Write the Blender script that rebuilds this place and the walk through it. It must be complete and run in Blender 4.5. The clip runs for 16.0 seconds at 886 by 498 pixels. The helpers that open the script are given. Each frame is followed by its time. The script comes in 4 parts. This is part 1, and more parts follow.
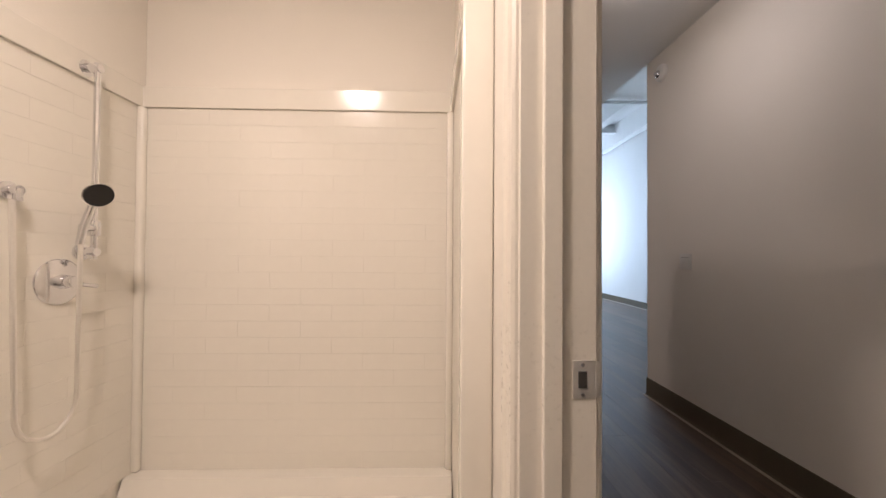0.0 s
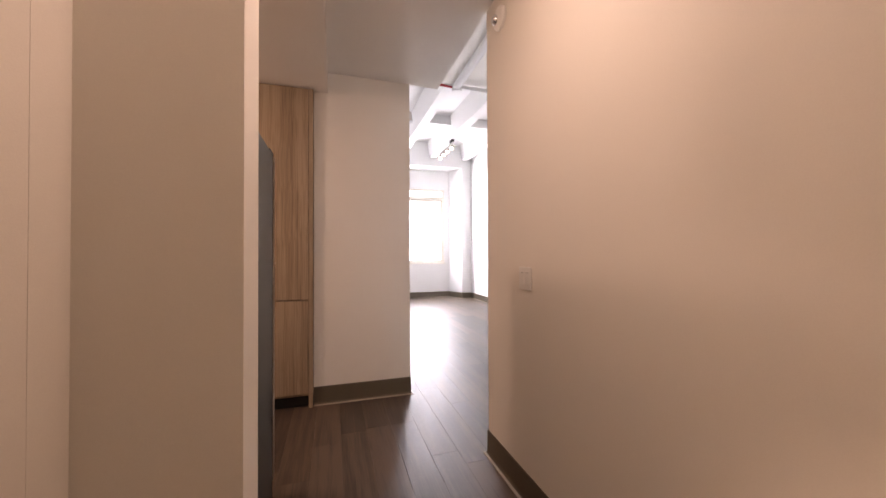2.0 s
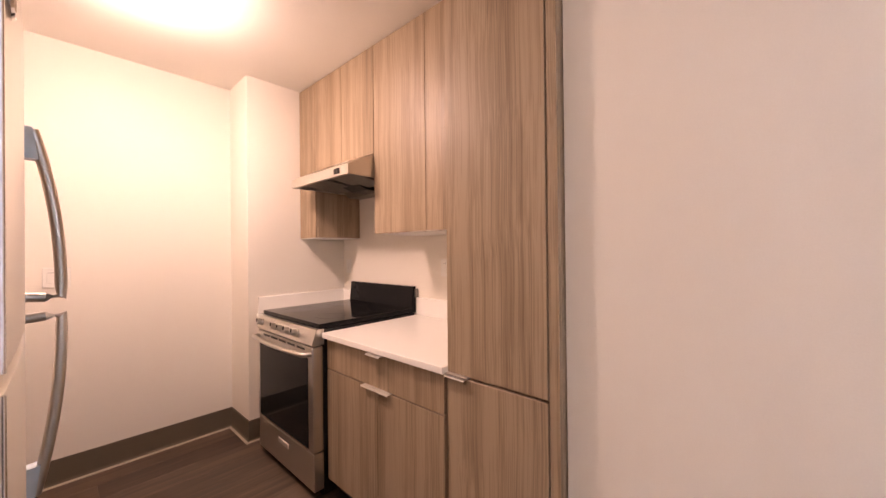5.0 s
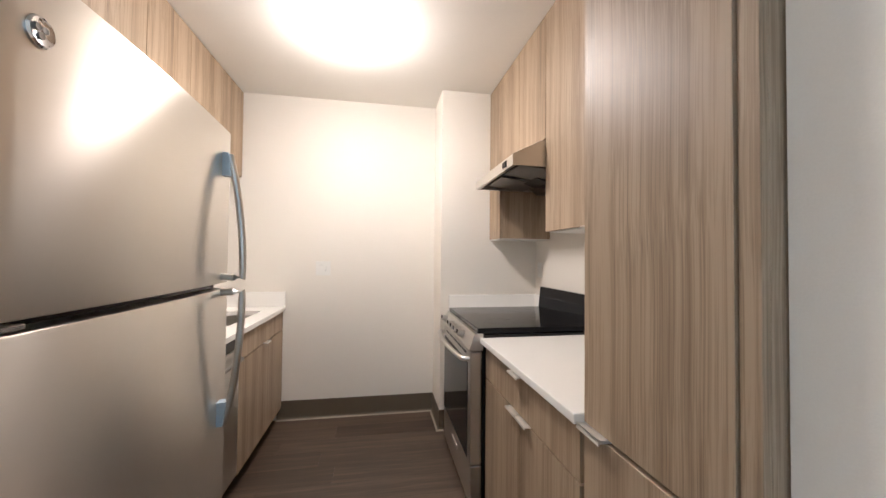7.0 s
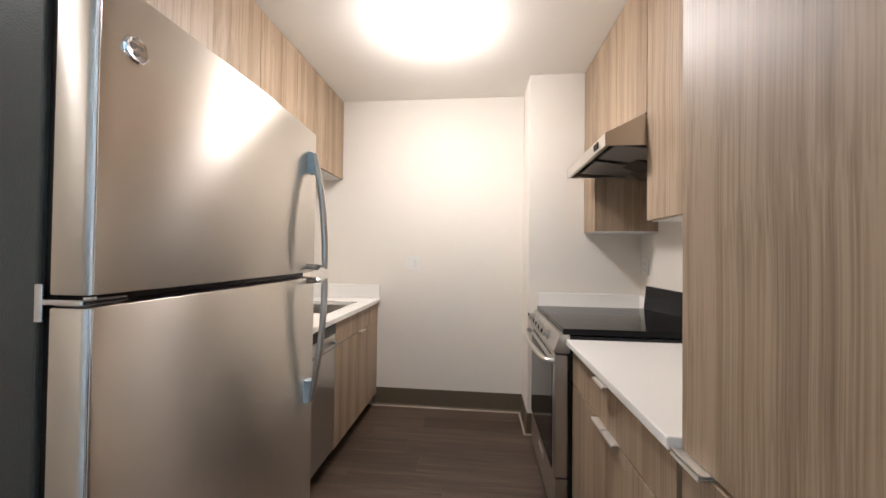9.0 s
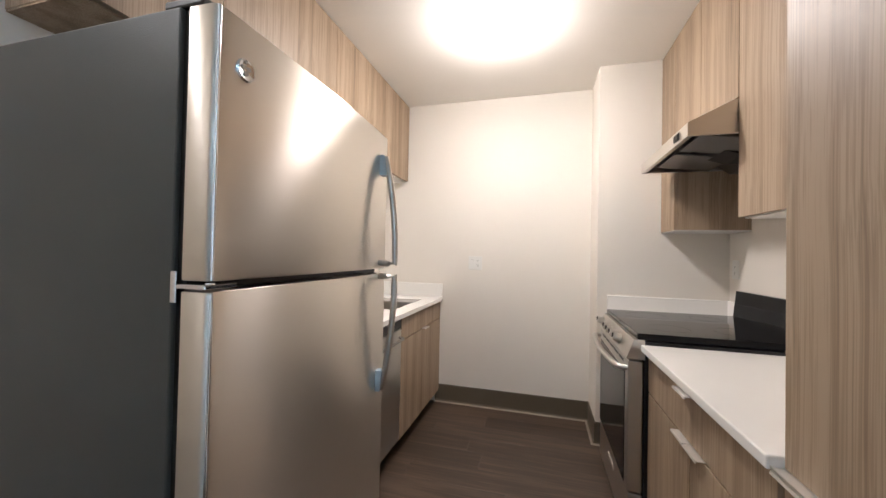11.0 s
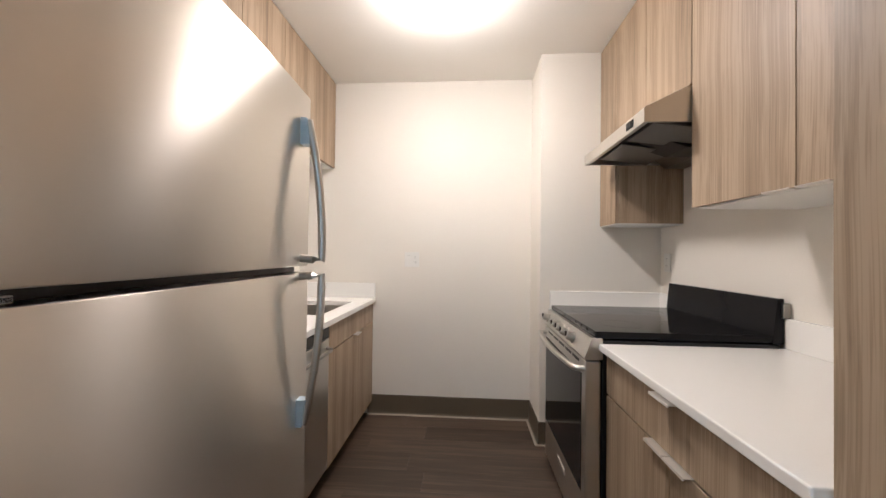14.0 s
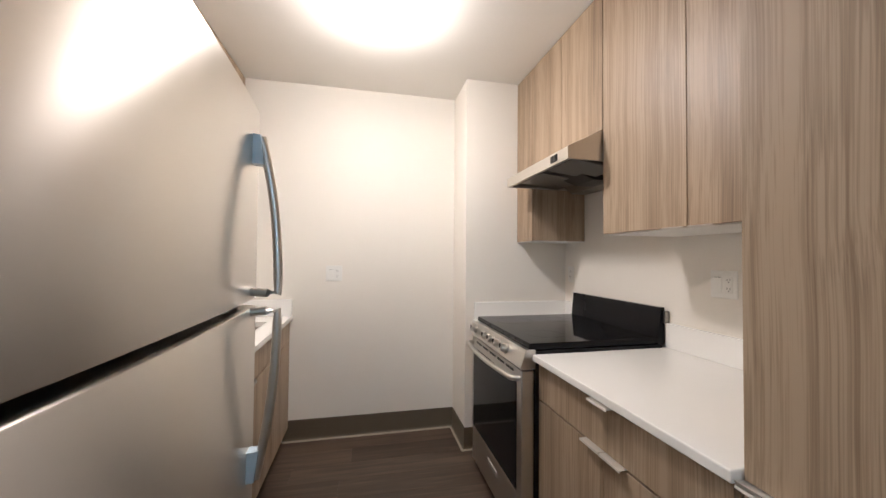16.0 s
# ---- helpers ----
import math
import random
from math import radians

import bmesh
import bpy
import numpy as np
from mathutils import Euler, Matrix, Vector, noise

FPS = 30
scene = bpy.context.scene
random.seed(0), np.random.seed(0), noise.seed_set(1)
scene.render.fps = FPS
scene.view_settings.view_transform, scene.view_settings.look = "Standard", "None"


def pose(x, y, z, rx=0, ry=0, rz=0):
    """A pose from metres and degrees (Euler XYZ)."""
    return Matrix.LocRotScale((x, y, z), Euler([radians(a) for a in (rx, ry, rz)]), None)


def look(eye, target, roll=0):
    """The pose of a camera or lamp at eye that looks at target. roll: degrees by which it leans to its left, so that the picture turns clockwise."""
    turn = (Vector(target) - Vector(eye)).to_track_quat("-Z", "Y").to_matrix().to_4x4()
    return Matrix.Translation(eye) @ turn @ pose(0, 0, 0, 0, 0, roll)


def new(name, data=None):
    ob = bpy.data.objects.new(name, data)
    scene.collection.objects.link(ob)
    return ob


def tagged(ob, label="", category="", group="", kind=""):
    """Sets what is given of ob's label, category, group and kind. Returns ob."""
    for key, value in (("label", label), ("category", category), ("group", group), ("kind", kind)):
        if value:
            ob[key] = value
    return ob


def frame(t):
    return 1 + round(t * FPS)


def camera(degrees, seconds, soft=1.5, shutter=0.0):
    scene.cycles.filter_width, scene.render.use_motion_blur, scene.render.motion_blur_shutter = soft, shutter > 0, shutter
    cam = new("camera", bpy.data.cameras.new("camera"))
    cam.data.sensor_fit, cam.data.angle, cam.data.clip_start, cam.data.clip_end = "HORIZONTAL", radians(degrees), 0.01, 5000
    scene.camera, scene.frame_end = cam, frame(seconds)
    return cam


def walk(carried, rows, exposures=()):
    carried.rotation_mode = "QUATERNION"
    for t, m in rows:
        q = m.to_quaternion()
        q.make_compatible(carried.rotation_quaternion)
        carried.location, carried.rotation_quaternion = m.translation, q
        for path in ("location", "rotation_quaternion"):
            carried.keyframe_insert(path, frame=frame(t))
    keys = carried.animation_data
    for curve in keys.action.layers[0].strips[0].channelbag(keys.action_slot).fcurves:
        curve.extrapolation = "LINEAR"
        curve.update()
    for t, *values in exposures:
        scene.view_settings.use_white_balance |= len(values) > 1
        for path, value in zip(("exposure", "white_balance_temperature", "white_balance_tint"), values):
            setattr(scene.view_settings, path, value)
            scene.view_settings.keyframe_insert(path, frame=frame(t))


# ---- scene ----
cam = camera(102.6, 16.0)
PATH = [
    (0, (0.254, 0.989, 1.18), (0.305, 2.988, 1.21), 0.4),
    (0.2, (0.318, 1.054, 1.211), (0.539, 3.042, 1.231), 0.3),
    (0.5, (0.445, 1.167, 1.255), (0.864, 3.122, 1.264), 0.1),
    (1, (0.652, 1.4, 1.253), (1.244, 3.311, 1.27), -0.0),
    (1.5, (0.881, 1.632, 1.254), (1.49, 3.536, 1.271), -0.3),
    (2, (1.122, 1.887, 1.27), (1.716, 3.797, 1.293), -0.2),
    (2.5, (1.288, 2.23, 1.295), (1.775, 4.17, 1.32), -0.3),
    (3, (1.409, 2.621, 1.291), (1.69, 4.601, 1.31), -0.4),
    (3.5, (1.491, 3.02, 1.323), (1.396, 5.017, 1.336), -0.2),
    (4, (1.437, 3.41, 1.321), (0.94, 5.347, 1.340), -0.2),
    (4.5, (1.423, 3.731, 1.316), (0.502, 5.507, 1.345), 0.1),
    (5, (1.43, 3.976, 1.361), (0.089, 5.459, 1.369), -0.6),
    (7.5, (1.393, 4.476, 1.315), (-0.593, 4.711, 1.366), 1.1),
    (8, (1.403, 4.427, 1.298), (-0.589, 4.607, 1.349), 1.1),
    (8.5, (1.362, 4.47, 1.29), (-0.637, 4.519, 1.333), 0.8),
    (9, (1.339, 4.564, 1.306), (-0.651, 4.361, 1.335), 0.7),
    (9.5, (1.336, 4.61, 1.304), (-0.623, 4.209, 1.332), 0.9),
    (12, (1.374, 4.465, 1.284), (-0.551, 3.924, 1.315), 1.2),
    (12.5, (1.369, 4.425, 1.28), (-0.558, 3.891, 1.308), 1.1),
    (13, (1.335, 4.396, 1.274), (-0.604, 3.904, 1.302), 1.0),
    (13.5, (1.241, 4.403, 1.261), (-0.728, 4.051, 1.287), 0.9),
    (14, (1.116, 4.429, 1.276), (-0.88, 4.297, 1.301), 0.7),
    (14.5, (1.059, 4.446, 1.287), (-0.938, 4.557, 1.318), 0.6),
    (15, (1.081, 4.384, 1.298), (-0.901, 4.652, 1.337), 0.7),
    (15.5, (1.111, 4.274, 1.315), (-0.854, 4.644, 1.36), 0.7),
    (16, (1.117, 4.226, 1.353), (-0.836, 4.654, 1.399), 0.5),
]
EXPOSURE = [
    (0.0, -0.50, 5950, 20),
    (0.6, -0.45, 6100, 21),
    (1.0, 0.05, 6600, 28),
    (1.5, 0.38, 8100, 40),
    (2.5, 0.34, 8100, 40),
    (3.5, 0.18, 7000, 32),
    (4.0, 0.20, 7100, 32),
    (4.5, 0.48, 8200, 43),
    (5.0, 1.10, 7500, 41),
    (6.2, 0.98, 6100, 20),
    (7.5, 1.02, 5500, 10),
    (9.0, 0.92, 5500, 10),
    (12.0, 0.90, 5550, 11),
    (16.0, 0.86, 5500, 10),
]
walk(cam, [(t, look(eye, target, roll)) for t, eye, target, roll in PATH], EXPOSURE)

# ---- light ----
world = bpy.data.worlds.new("sky")
scene.world = world
world.use_nodes = True
wn = world.node_tree
sky = wn.nodes.new("ShaderNodeTexSky")
sky.sky_type, sky.sun_disc, sky.sun_elevation, sky.sun_rotation = "NISHITA", False, radians(42), radians(-25)
wn.links.new(sky.outputs[0], wn.nodes["Background"].inputs[0])
wn.nodes["Background"].inputs[1].default_value = 0.12


def lamp(name, kind, power, colour, m, **more):
    data = bpy.data.lights.new(name, kind)
    data.energy, data.color = power, colour
    if kind == "SUN":
        data.angle = more["angle"]
    if kind == "POINT":
        data.shadow_soft_size = more["radius"]
    if kind == "AREA":
        data.shape, data.size, data.size_y = "RECTANGLE", more["size"][0], more["size"][1]
    ob = new(name, data)
    ob.matrix_world = m
    return ob


WARM = (1.0, 0.83, 0.68)
lamp("sun", "SUN", 1.0, (1.0, 0.96, 0.9), look((1.5, 17, 8), (4.5, 10.5, 1)), angle=radians(10))
lamp("window_light", "AREA", 205, (0.66, 0.86, 1.0), look((3.64, 11.88, 2.05), (3.4, 9.5, 1.6)), size=(1.1, 2.0))
lamp("kitchen_lamp_light", "AREA", 8.0, WARM, pose(-0.65, 4.28, 2.505), size=(0.2, 0.2))
lamp("kitchen_bulb_light", "POINT", 13, WARM, pose(-0.65, 4.28, 2.515), radius=0.08)
lamp("hall_lamp_light", "AREA", 4.9, (1.0, 0.88, 0.77), pose(1.40, 2.85, 2.68), size=(0.2, 0.2))
lamp("bathroom_lamp_light", "AREA", 48, (1.0, 0.82, 0.63), pose(-0.45, 1.12, 2.69), size=(0.2, 0.2))


# ---- materials ----
def material(name, colour, rough=0.5, metal=0.0, bump=0.0, scale=200.0, vary=0.06, stretch=(1, 1, 1), rnd=0.0, blot=1.5, coat=0.0, rvar=0.05, spec=0.5, brushed=None):
    """Paint, plastic or metal with fine relief and slow and fast unevenness."""
    mat = bpy.data.materials.new(name)
    mat.use_nodes = True
    nt = mat.node_tree
    n, ln = nt.nodes, nt.links
    b = n["Principled BSDF"]
    b.inputs["Metallic"].default_value = metal
    b.inputs["Coat Weight"].default_value = coat
    b.inputs["Specular IOR Level"].default_value = spec
    if brushed:
        # highlights stretch along this direction, across the brush marks
        b.inputs["Anisotropic"].default_value = 0.95
        way = n.new("ShaderNodeCombineXYZ")
        for i in range(3):
            way.inputs[i].default_value = brushed[i]
        ln.new(way.outputs[0], b.inputs["Tangent"])
    tc = n.new("ShaderNodeTexCoord")
    mp = n.new("ShaderNodeMapping")
    mp.inputs["Scale"].default_value = stretch
    ln.new(tc.outputs["Object"], mp.inputs[0])
    big = n.new("ShaderNodeTexNoise")
    big.inputs["Scale"].default_value, big.inputs["Detail"].default_value = blot, 3
    ln.new(tc.outputs["Object"], big.inputs[0])
    fine = n.new("ShaderNodeTexNoise")
    fine.inputs["Scale"].default_value, fine.inputs["Detail"].default_value = scale, 2
    ln.new(mp.outputs[0], fine.inputs[0])
    add = n.new("ShaderNodeMath")
    add.operation = "ADD"
    ln.new(big.outputs[0], add.inputs[0])
    ln.new(fine.outputs[0], add.inputs[1])
    src = add.outputs[0]
    if rnd:
        info = n.new("ShaderNodeObjectInfo")
        ma = n.new("ShaderNodeMath")
        ma.operation, ma.inputs[1].default_value = "MULTIPLY_ADD", rnd
        ln.new(info.outputs["Random"], ma.inputs[0])
        ln.new(src, ma.inputs[2])
        src = ma.outputs[0]
    mr = n.new("ShaderNodeMapRange")
    mr.inputs[1].default_value, mr.inputs[2].default_value = 0.5, 1.5 + rnd
    mr.inputs[3].default_value, mr.inputs[4].default_value = 1 - vary, 1 + vary
    ln.new(src, mr.inputs[0])
    mul = n.new("ShaderNodeVectorMath")
    mul.operation = "SCALE"
    mul.inputs[0].default_value = colour
    ln.new(mr.outputs[0], mul.inputs["Scale"])
    ln.new(mul.outputs[0], b.inputs["Base Color"])
    rr = n.new("ShaderNodeMapRange")
    rr.inputs[1].default_value, rr.inputs[2].default_value = 0.5, 1.5
    rr.inputs[3].default_value, rr.inputs[4].default_value = max(rough - rvar, 0.02), min(rough + rvar, 1)
    ln.new(add.outputs[0], rr.inputs[0])
    ln.new(rr.outputs[0], b.inputs["Roughness"])
    if bump:
        bp = n.new("ShaderNodeBump")
        bp.inputs["Strength"].default_value, bp.inputs["Distance"].default_value = bump, 0.002
        ln.new(fine.outputs[0], bp.inputs["Height"])
        ln.new(bp.outputs[0], b.inputs["Normal"])
    return mat


def wood(name, stops, along, wide, long, rough, bump=0.15, rnd_tone=0.0, wave=0.02, coat=0.0, vein=0.0, fine=7, grain=0.5):
    """Laminate or plank: streaks along one axis, wandering a little, with fine pores."""
    mat = bpy.data.materials.new(name)
    mat.use_nodes = True
    nt = mat.node_tree
    n, ln = nt.nodes, nt.links
    b = n["Principled BSDF"]
    b.inputs["Coat Weight"].default_value = coat
    tc = n.new("ShaderNodeTexCoord")
    info = n.new("ShaderNodeObjectInfo")
    off = n.new("ShaderNodeVectorMath")
    off.operation = "SCALE"
    off.inputs[0].default_value = (7.3, 3.1, 5.7)
    ln.new(info.outputs["Random"], off.inputs["Scale"])
    shift = n.new("ShaderNodeVectorMath")
    ln.new(tc.outputs["Object"], shift.inputs[0])
    ln.new(off.outputs[0], shift.inputs[1])
    warp = n.new("ShaderNodeTexNoise")
    warp.inputs["Scale"].default_value, warp.inputs["Detail"].default_value = 2.2, 1
    ln.new(shift.outputs[0], warp.inputs[0])
    wsub = n.new("ShaderNodeVectorMath")
    wsub.operation = "SCALE"
    wsub.inputs["Scale"].default_value = wave
    ln.new(warp.outputs["Color"], wsub.inputs[0])
    wadd = n.new("ShaderNodeVectorMath")
    ln.new(shift.outputs[0], wadd.inputs[0])
    ln.new(wsub.outputs[0], wadd.inputs[1])

    def streaks(w, l, detail):
        mp = n.new("ShaderNodeMapping")
        mp.inputs["Scale"].default_value = [l if i == along else w for i in range(3)]
        ln.new(wadd.outputs[0], mp.inputs[0])
        t = n.new("ShaderNodeTexNoise")
        t.inputs["Scale"].default_value, t.inputs["Detail"].default_value, t.inputs["Roughness"].default_value = 1, detail, 0.6
        ln.new(mp.outputs[0], t.inputs[0])
        return t.outputs[0]

    a, c = streaks(wide, long, 4), streaks(wide * fine, long * 3, 3)
    mix = n.new("ShaderNodeMath")
    mix.operation, mix.inputs[1].default_value = "MULTIPLY_ADD", grain
    ln.new(c, mix.inputs[0])
    ln.new(a, mix.inputs[2])
    tone = n.new("ShaderNodeMath")
    tone.operation, tone.inputs[1].default_value = "MULTIPLY_ADD", rnd_tone
    ln.new(info.outputs["Random"], tone.inputs[0])
    ln.new(mix.outputs[0], tone.inputs[2])
    last = tone.outputs[0]
    if vein:
        v = streaks(wide * 2.6, long * 0.5, 3)
        vr = n.new("ShaderNodeMapRange")
        vr.inputs[1].default_value, vr.inputs[2].default_value, vr.inputs[3].default_value, vr.inputs[4].default_value = 0.59, 0.68, 0.0, vein
        ln.new(v, vr.inputs[0])
        vs = n.new("ShaderNodeMath")
        vs.operation = "SUBTRACT"
        ln.new(last, vs.inputs[0])
        ln.new(vr.outputs[0], vs.inputs[1])
        last = vs.outputs[0]
    ramp = n.new("ShaderNodeValToRGB")
    cr = ramp.color_ramp
    cr.elements[0].position, cr.elements[0].color = stops[0][0], (*stops[0][1], 1)
    cr.elements[1].position, cr.elements[1].color = stops[-1][0], (*stops[-1][1], 1)
    for p, col in stops[1:-1]:
        cr.elements.new(p).color = (*col, 1)
    ln.new(last, ramp.inputs[0])
    ln.new(ramp.outputs[0], b.inputs["Base Color"])
    rr = n.new("ShaderNodeMapRange")
    rr.inputs[1].default_value, rr.inputs[2].default_value, rr.inputs[3].default_value, rr.inputs[4].default_value = 0.3, 0.9, rough - 0.06, rough + 0.08
    ln.new(mix.outputs[0], rr.inputs[0])
    ln.new(rr.outputs[0], b.inputs["Roughness"])
    bp = n.new("ShaderNodeBump")
    bp.inputs["Strength"].default_value, bp.inputs["Distance"].default_value = bump, 0.001
    ln.new(c, bp.inputs["Height"])
    ln.new(bp.outputs[0], b.inputs["Normal"])
    return mat


def glowing(name, colour, strength):
    mat = bpy.data.materials.new(name)
    mat.use_nodes = True
    b = mat.node_tree.nodes["Principled BSDF"]
    b.inputs["Base Color"].default_value = (0.8, 0.8, 0.8, 1)
    b.inputs["Emission Color"].default_value = (*colour, 1)
    b.inputs["Emission Strength"].default_value = strength
    return mat


WALL = material("wall_paint", (0.81, 0.77, 0.70), 0.8, bump=0.12, scale=260, vary=0.03, spec=0.15)
CEIL = material("ceiling_paint", (0.84, 0.815, 0.765), 0.85, bump=0.15, scale=180, vary=0.03, spec=0.15)
WHITE = material("living_room_paint", (0.80, 0.80, 0.79), 0.75, bump=0.1, scale=200, vary=0.03, spec=0.2)
TRIM = material("trim_enamel", (0.77, 0.73, 0.65), 0.3, bump=0.05, scale=90, vary=0.03)
BASE = material("rubber_base", (0.115, 0.092, 0.062), 0.45, bump=0.06, scale=120, vary=0.10)
LAMINATE = wood("cabinet_laminate", [(0.57, (0.150, 0.103, 0.063)), (0.74, (0.240, 0.171, 0.109)), (0.90, (0.322, 0.236, 0.155)), (1.14, (0.40, 0.302, 0.205))], 2, 15, 0.32, 0.40, 0.1, wave=0.022, vein=0.09, fine=16, grain=0.85)
PLANK = wood("floor_plank", [(0.45, (0.026, 0.018, 0.012)), (0.76, (0.058, 0.039, 0.027)), (1.0, (0.115, 0.078, 0.054))], 1, 22, 1.3, 0.44, 0.2, 0.26)
UNDER = material("floor_underlay", (0.02, 0.014, 0.01), 0.8)
QUARTZ = material("white_quartz", (0.87, 0.855, 0.82), 0.26, scale=320, vary=0.012, blot=3, rvar=0.015)
STEEL = material("brushed_steel", (0.64, 0.615, 0.57), 0.29, 1.0, bump=0.0, scale=60, vary=0.015, stretch=(0.03, 1, 30), rvar=0.01)
DOORSTEEL = material("brushed_door_steel", (0.64, 0.60, 0.545), 0.29, 1.0, scale=60, vary=0.015, stretch=(0.03, 1, 30), rvar=0.01, brushed=(0, 0, 1))
STEEL_DARK = material("dark_steel", (0.30, 0.29, 0.27), 0.34, 1.0, bump=0.04, scale=90, vary=0.05, stretch=(0.2, 1, 10))
CHROME = material("chrome", (0.78, 0.78, 0.80), 0.1, 1.0, scale=40, vary=0.03)
SATIN = material("satin_nickel", (0.80, 0.77, 0.72), 0.35, 0.65, scale=90, vary=0.04)
FRSIDE = material("dark_textured_steel", (0.072, 0.076, 0.074), 0.42, 0.25, bump=0.5, scale=420, vary=0.10)
BLACK = material("black_plastic", (0.012, 0.012, 0.012), 0.4, bump=0.05, vary=0.1)
GLASSBLACK = material("black_ceramic_glass", (0.010, 0.010, 0.011), 0.05, scale=30, vary=0.1, rvar=0.01, spec=0.14)
PLASTIC = material("white_plastic", (0.80, 0.79, 0.75), 0.32, scale=60, vary=0.03)
SLOT = material("outlet_slot", (0.05, 0.045, 0.04), 0.6)
ACRYLIC = material("cream_acrylic", (0.80, 0.765, 0.69), 0.16, bump=0.03, scale=25, vary=0.02, coat=0.2)
GROUT = material("acrylic_groove", (0.78, 0.745, 0.67), 0.3)
# lighter than BASE: the highlight along the toe is put into this colour
TOE = material("pale_base_toe", (0.36, 0.31, 0.24), 0.3, scale=60, vary=0.12)
FILM = material("blue_protective_film", (0.58, 0.71, 0.82), 0.2, 0.1, scale=50, vary=0.08)
GREASE = material("filter_mesh", (0.26, 0.255, 0.245), 0.4, 0.9, bump=0.6, scale=400, vary=0.2)
RED = material("red_pipe_paint", (0.42, 0.02, 0.03), 0.4)
GLOW = glowing("lit_opal_glass", (1.0, 0.86, 0.72), 6)
GLOW_SPOT = glowing("lit_spot_lamp", (1.0, 0.86, 0.65), 12)
DAY = glowing("bright_daylight", (0.85, 0.94, 1.0), 5)
PANE = bpy.data.materials.new("window_glass")
PANE.use_nodes = True
pb = PANE.node_tree.nodes["Principled BSDF"]
pb.inputs["Transmission Weight"].default_value, pb.inputs["Roughness"].default_value, pb.inputs["IOR"].default_value = 1.0, 0.0, 1.45

# ---- building blocks ----
ORG = {}


def box(bm, x0, x1, y0, y1, z0, z1, bevel=0.0, seg=1):
    r = bmesh.ops.create_cube(bm, size=1)
    vs = r["verts"]
    for v in vs:
        v.co = Vector((x0 + (v.co.x + 0.5) * (x1 - x0), y0 + (v.co.y + 0.5) * (y1 - y0), z0 + (v.co.z + 0.5) * (z1 - z0)))
    if bevel:
        es = list({e for v in vs for e in v.link_edges})
        bmesh.ops.bevel(bm, geom=es, offset=bevel, segments=seg, affect="EDGES", profile=0.5)
    return bm


def cyl(bm, c, axis, r, length, r2=None, seg=24, bevel=0.0):
    """A round bar with its base's middle at c, along axis."""
    q = Vector((0, 0, 1)).rotation_difference(Vector(axis)).to_matrix().to_4x4()
    m = Matrix.Translation(c) @ q @ Matrix.Translation((0, 0, length / 2))
    out = bmesh.ops.create_cone(bm, cap_ends=True, segments=seg, radius1=r, radius2=r if r2 is None else r2, depth=length, matrix=m)
    if bevel:
        es = [e for e in {e for v in out["verts"] for e in v.link_edges} if any(len(f.verts) > 4 for f in e.link_faces)]
        bmesh.ops.bevel(bm, geom=es, offset=bevel, segments=2, affect="EDGES", profile=0.5)
    return bm


def prism(bm, pts, axis, a, b):
    """A closed outline (two coordinates each) swept along axis x, y or z from a to b."""
    def at(p, h):
        return {"x": (h, *p), "y": (p[0], h, p[1]), "z": (*p, h)}[axis]
    lo = [bm.verts.new(at(p, a)) for p in pts]
    hi = [bm.verts.new(at(p, b)) for p in pts]
    n = len(pts)
    bm.faces.new(lo)
    bm.faces.new(hi[::-1])
    for i in range(n):
        bm.faces.new((lo[i], hi[i], hi[(i + 1) % n], lo[(i + 1) % n]))
    bmesh.ops.recalc_face_normals(bm, faces=bm.faces[:])
    return bm


def tube(bm, pts, rx, ry=None, seg=10, up=(0, 0, 1)):
    """A bar of oval section along a line of points."""
    ry = rx if ry is None else ry
    rings = []
    for i, p in enumerate(pts):
        d = (Vector(pts[min(i + 1, len(pts) - 1)]) - Vector(pts[max(i - 1, 0)])).normalized()
        s = d.cross(Vector(up))
        s = s.normalized() if s.length > 1e-4 else Vector((1, 0, 0))
        u = s.cross(d)
        rings.append([bm.verts.new(Vector(p) + s * rx * math.cos(k * math.tau / seg) + u * ry * math.sin(k * math.tau / seg)) for k in range(seg)])
    for a, b in zip(rings, rings[1:]):
        for k in range(seg):
            bm.faces.new((a[k], a[(k + 1) % seg], b[(k + 1) % seg], b[k]))
    bm.faces.new(rings[0][::-1])
    bm.faces.new(rings[-1])
    bmesh.ops.recalc_face_normals(bm, faces=bm.faces[:])
    return bm


def lathe(bm, c, profile, seg=32, axis="z"):
    """Profile of (radius, height) turned about an axis through c."""
    def at(r, h, k):
        a, b = r * math.cos(k * math.tau / seg), r * math.sin(k * math.tau / seg)
        o = {"z": (a, b, h), "x": (h, a, b), "y": (a, h, b)}[axis]
        return Vector(c) + Vector(o)
    rings = [[bm.verts.new(at(max(r, 1e-4), h, k)) for k in range(seg)] for r, h in profile]
    for a, b in zip(rings, rings[1:]):
        for k in range(seg):
            bm.faces.new((a[k], a[(k + 1) % seg], b[(k + 1) % seg], b[k]))
    bm.faces.new(rings[0][::-1])
    bm.faces.new(rings[-1])
    bmesh.ops.recalc_face_normals(bm, faces=bm.faces[:])
    return bm


def B(x0, x1, y0, y1, z0, z1, bevel=0.0, seg=1):
    return box(bmesh.new(), x0, x1, y0, y1, z0, z1, bevel, seg)


def mesh_of(name, bm, mat, smooth=False):
    me = bpy.data.meshes.new(name)
    bm.to_mesh(me)
    bm.free()
    me.materials.append(mat)
    if smooth:
        me.shade_smooth()
        me.set_sharp_from_angle(angle=radians(35))
    return me


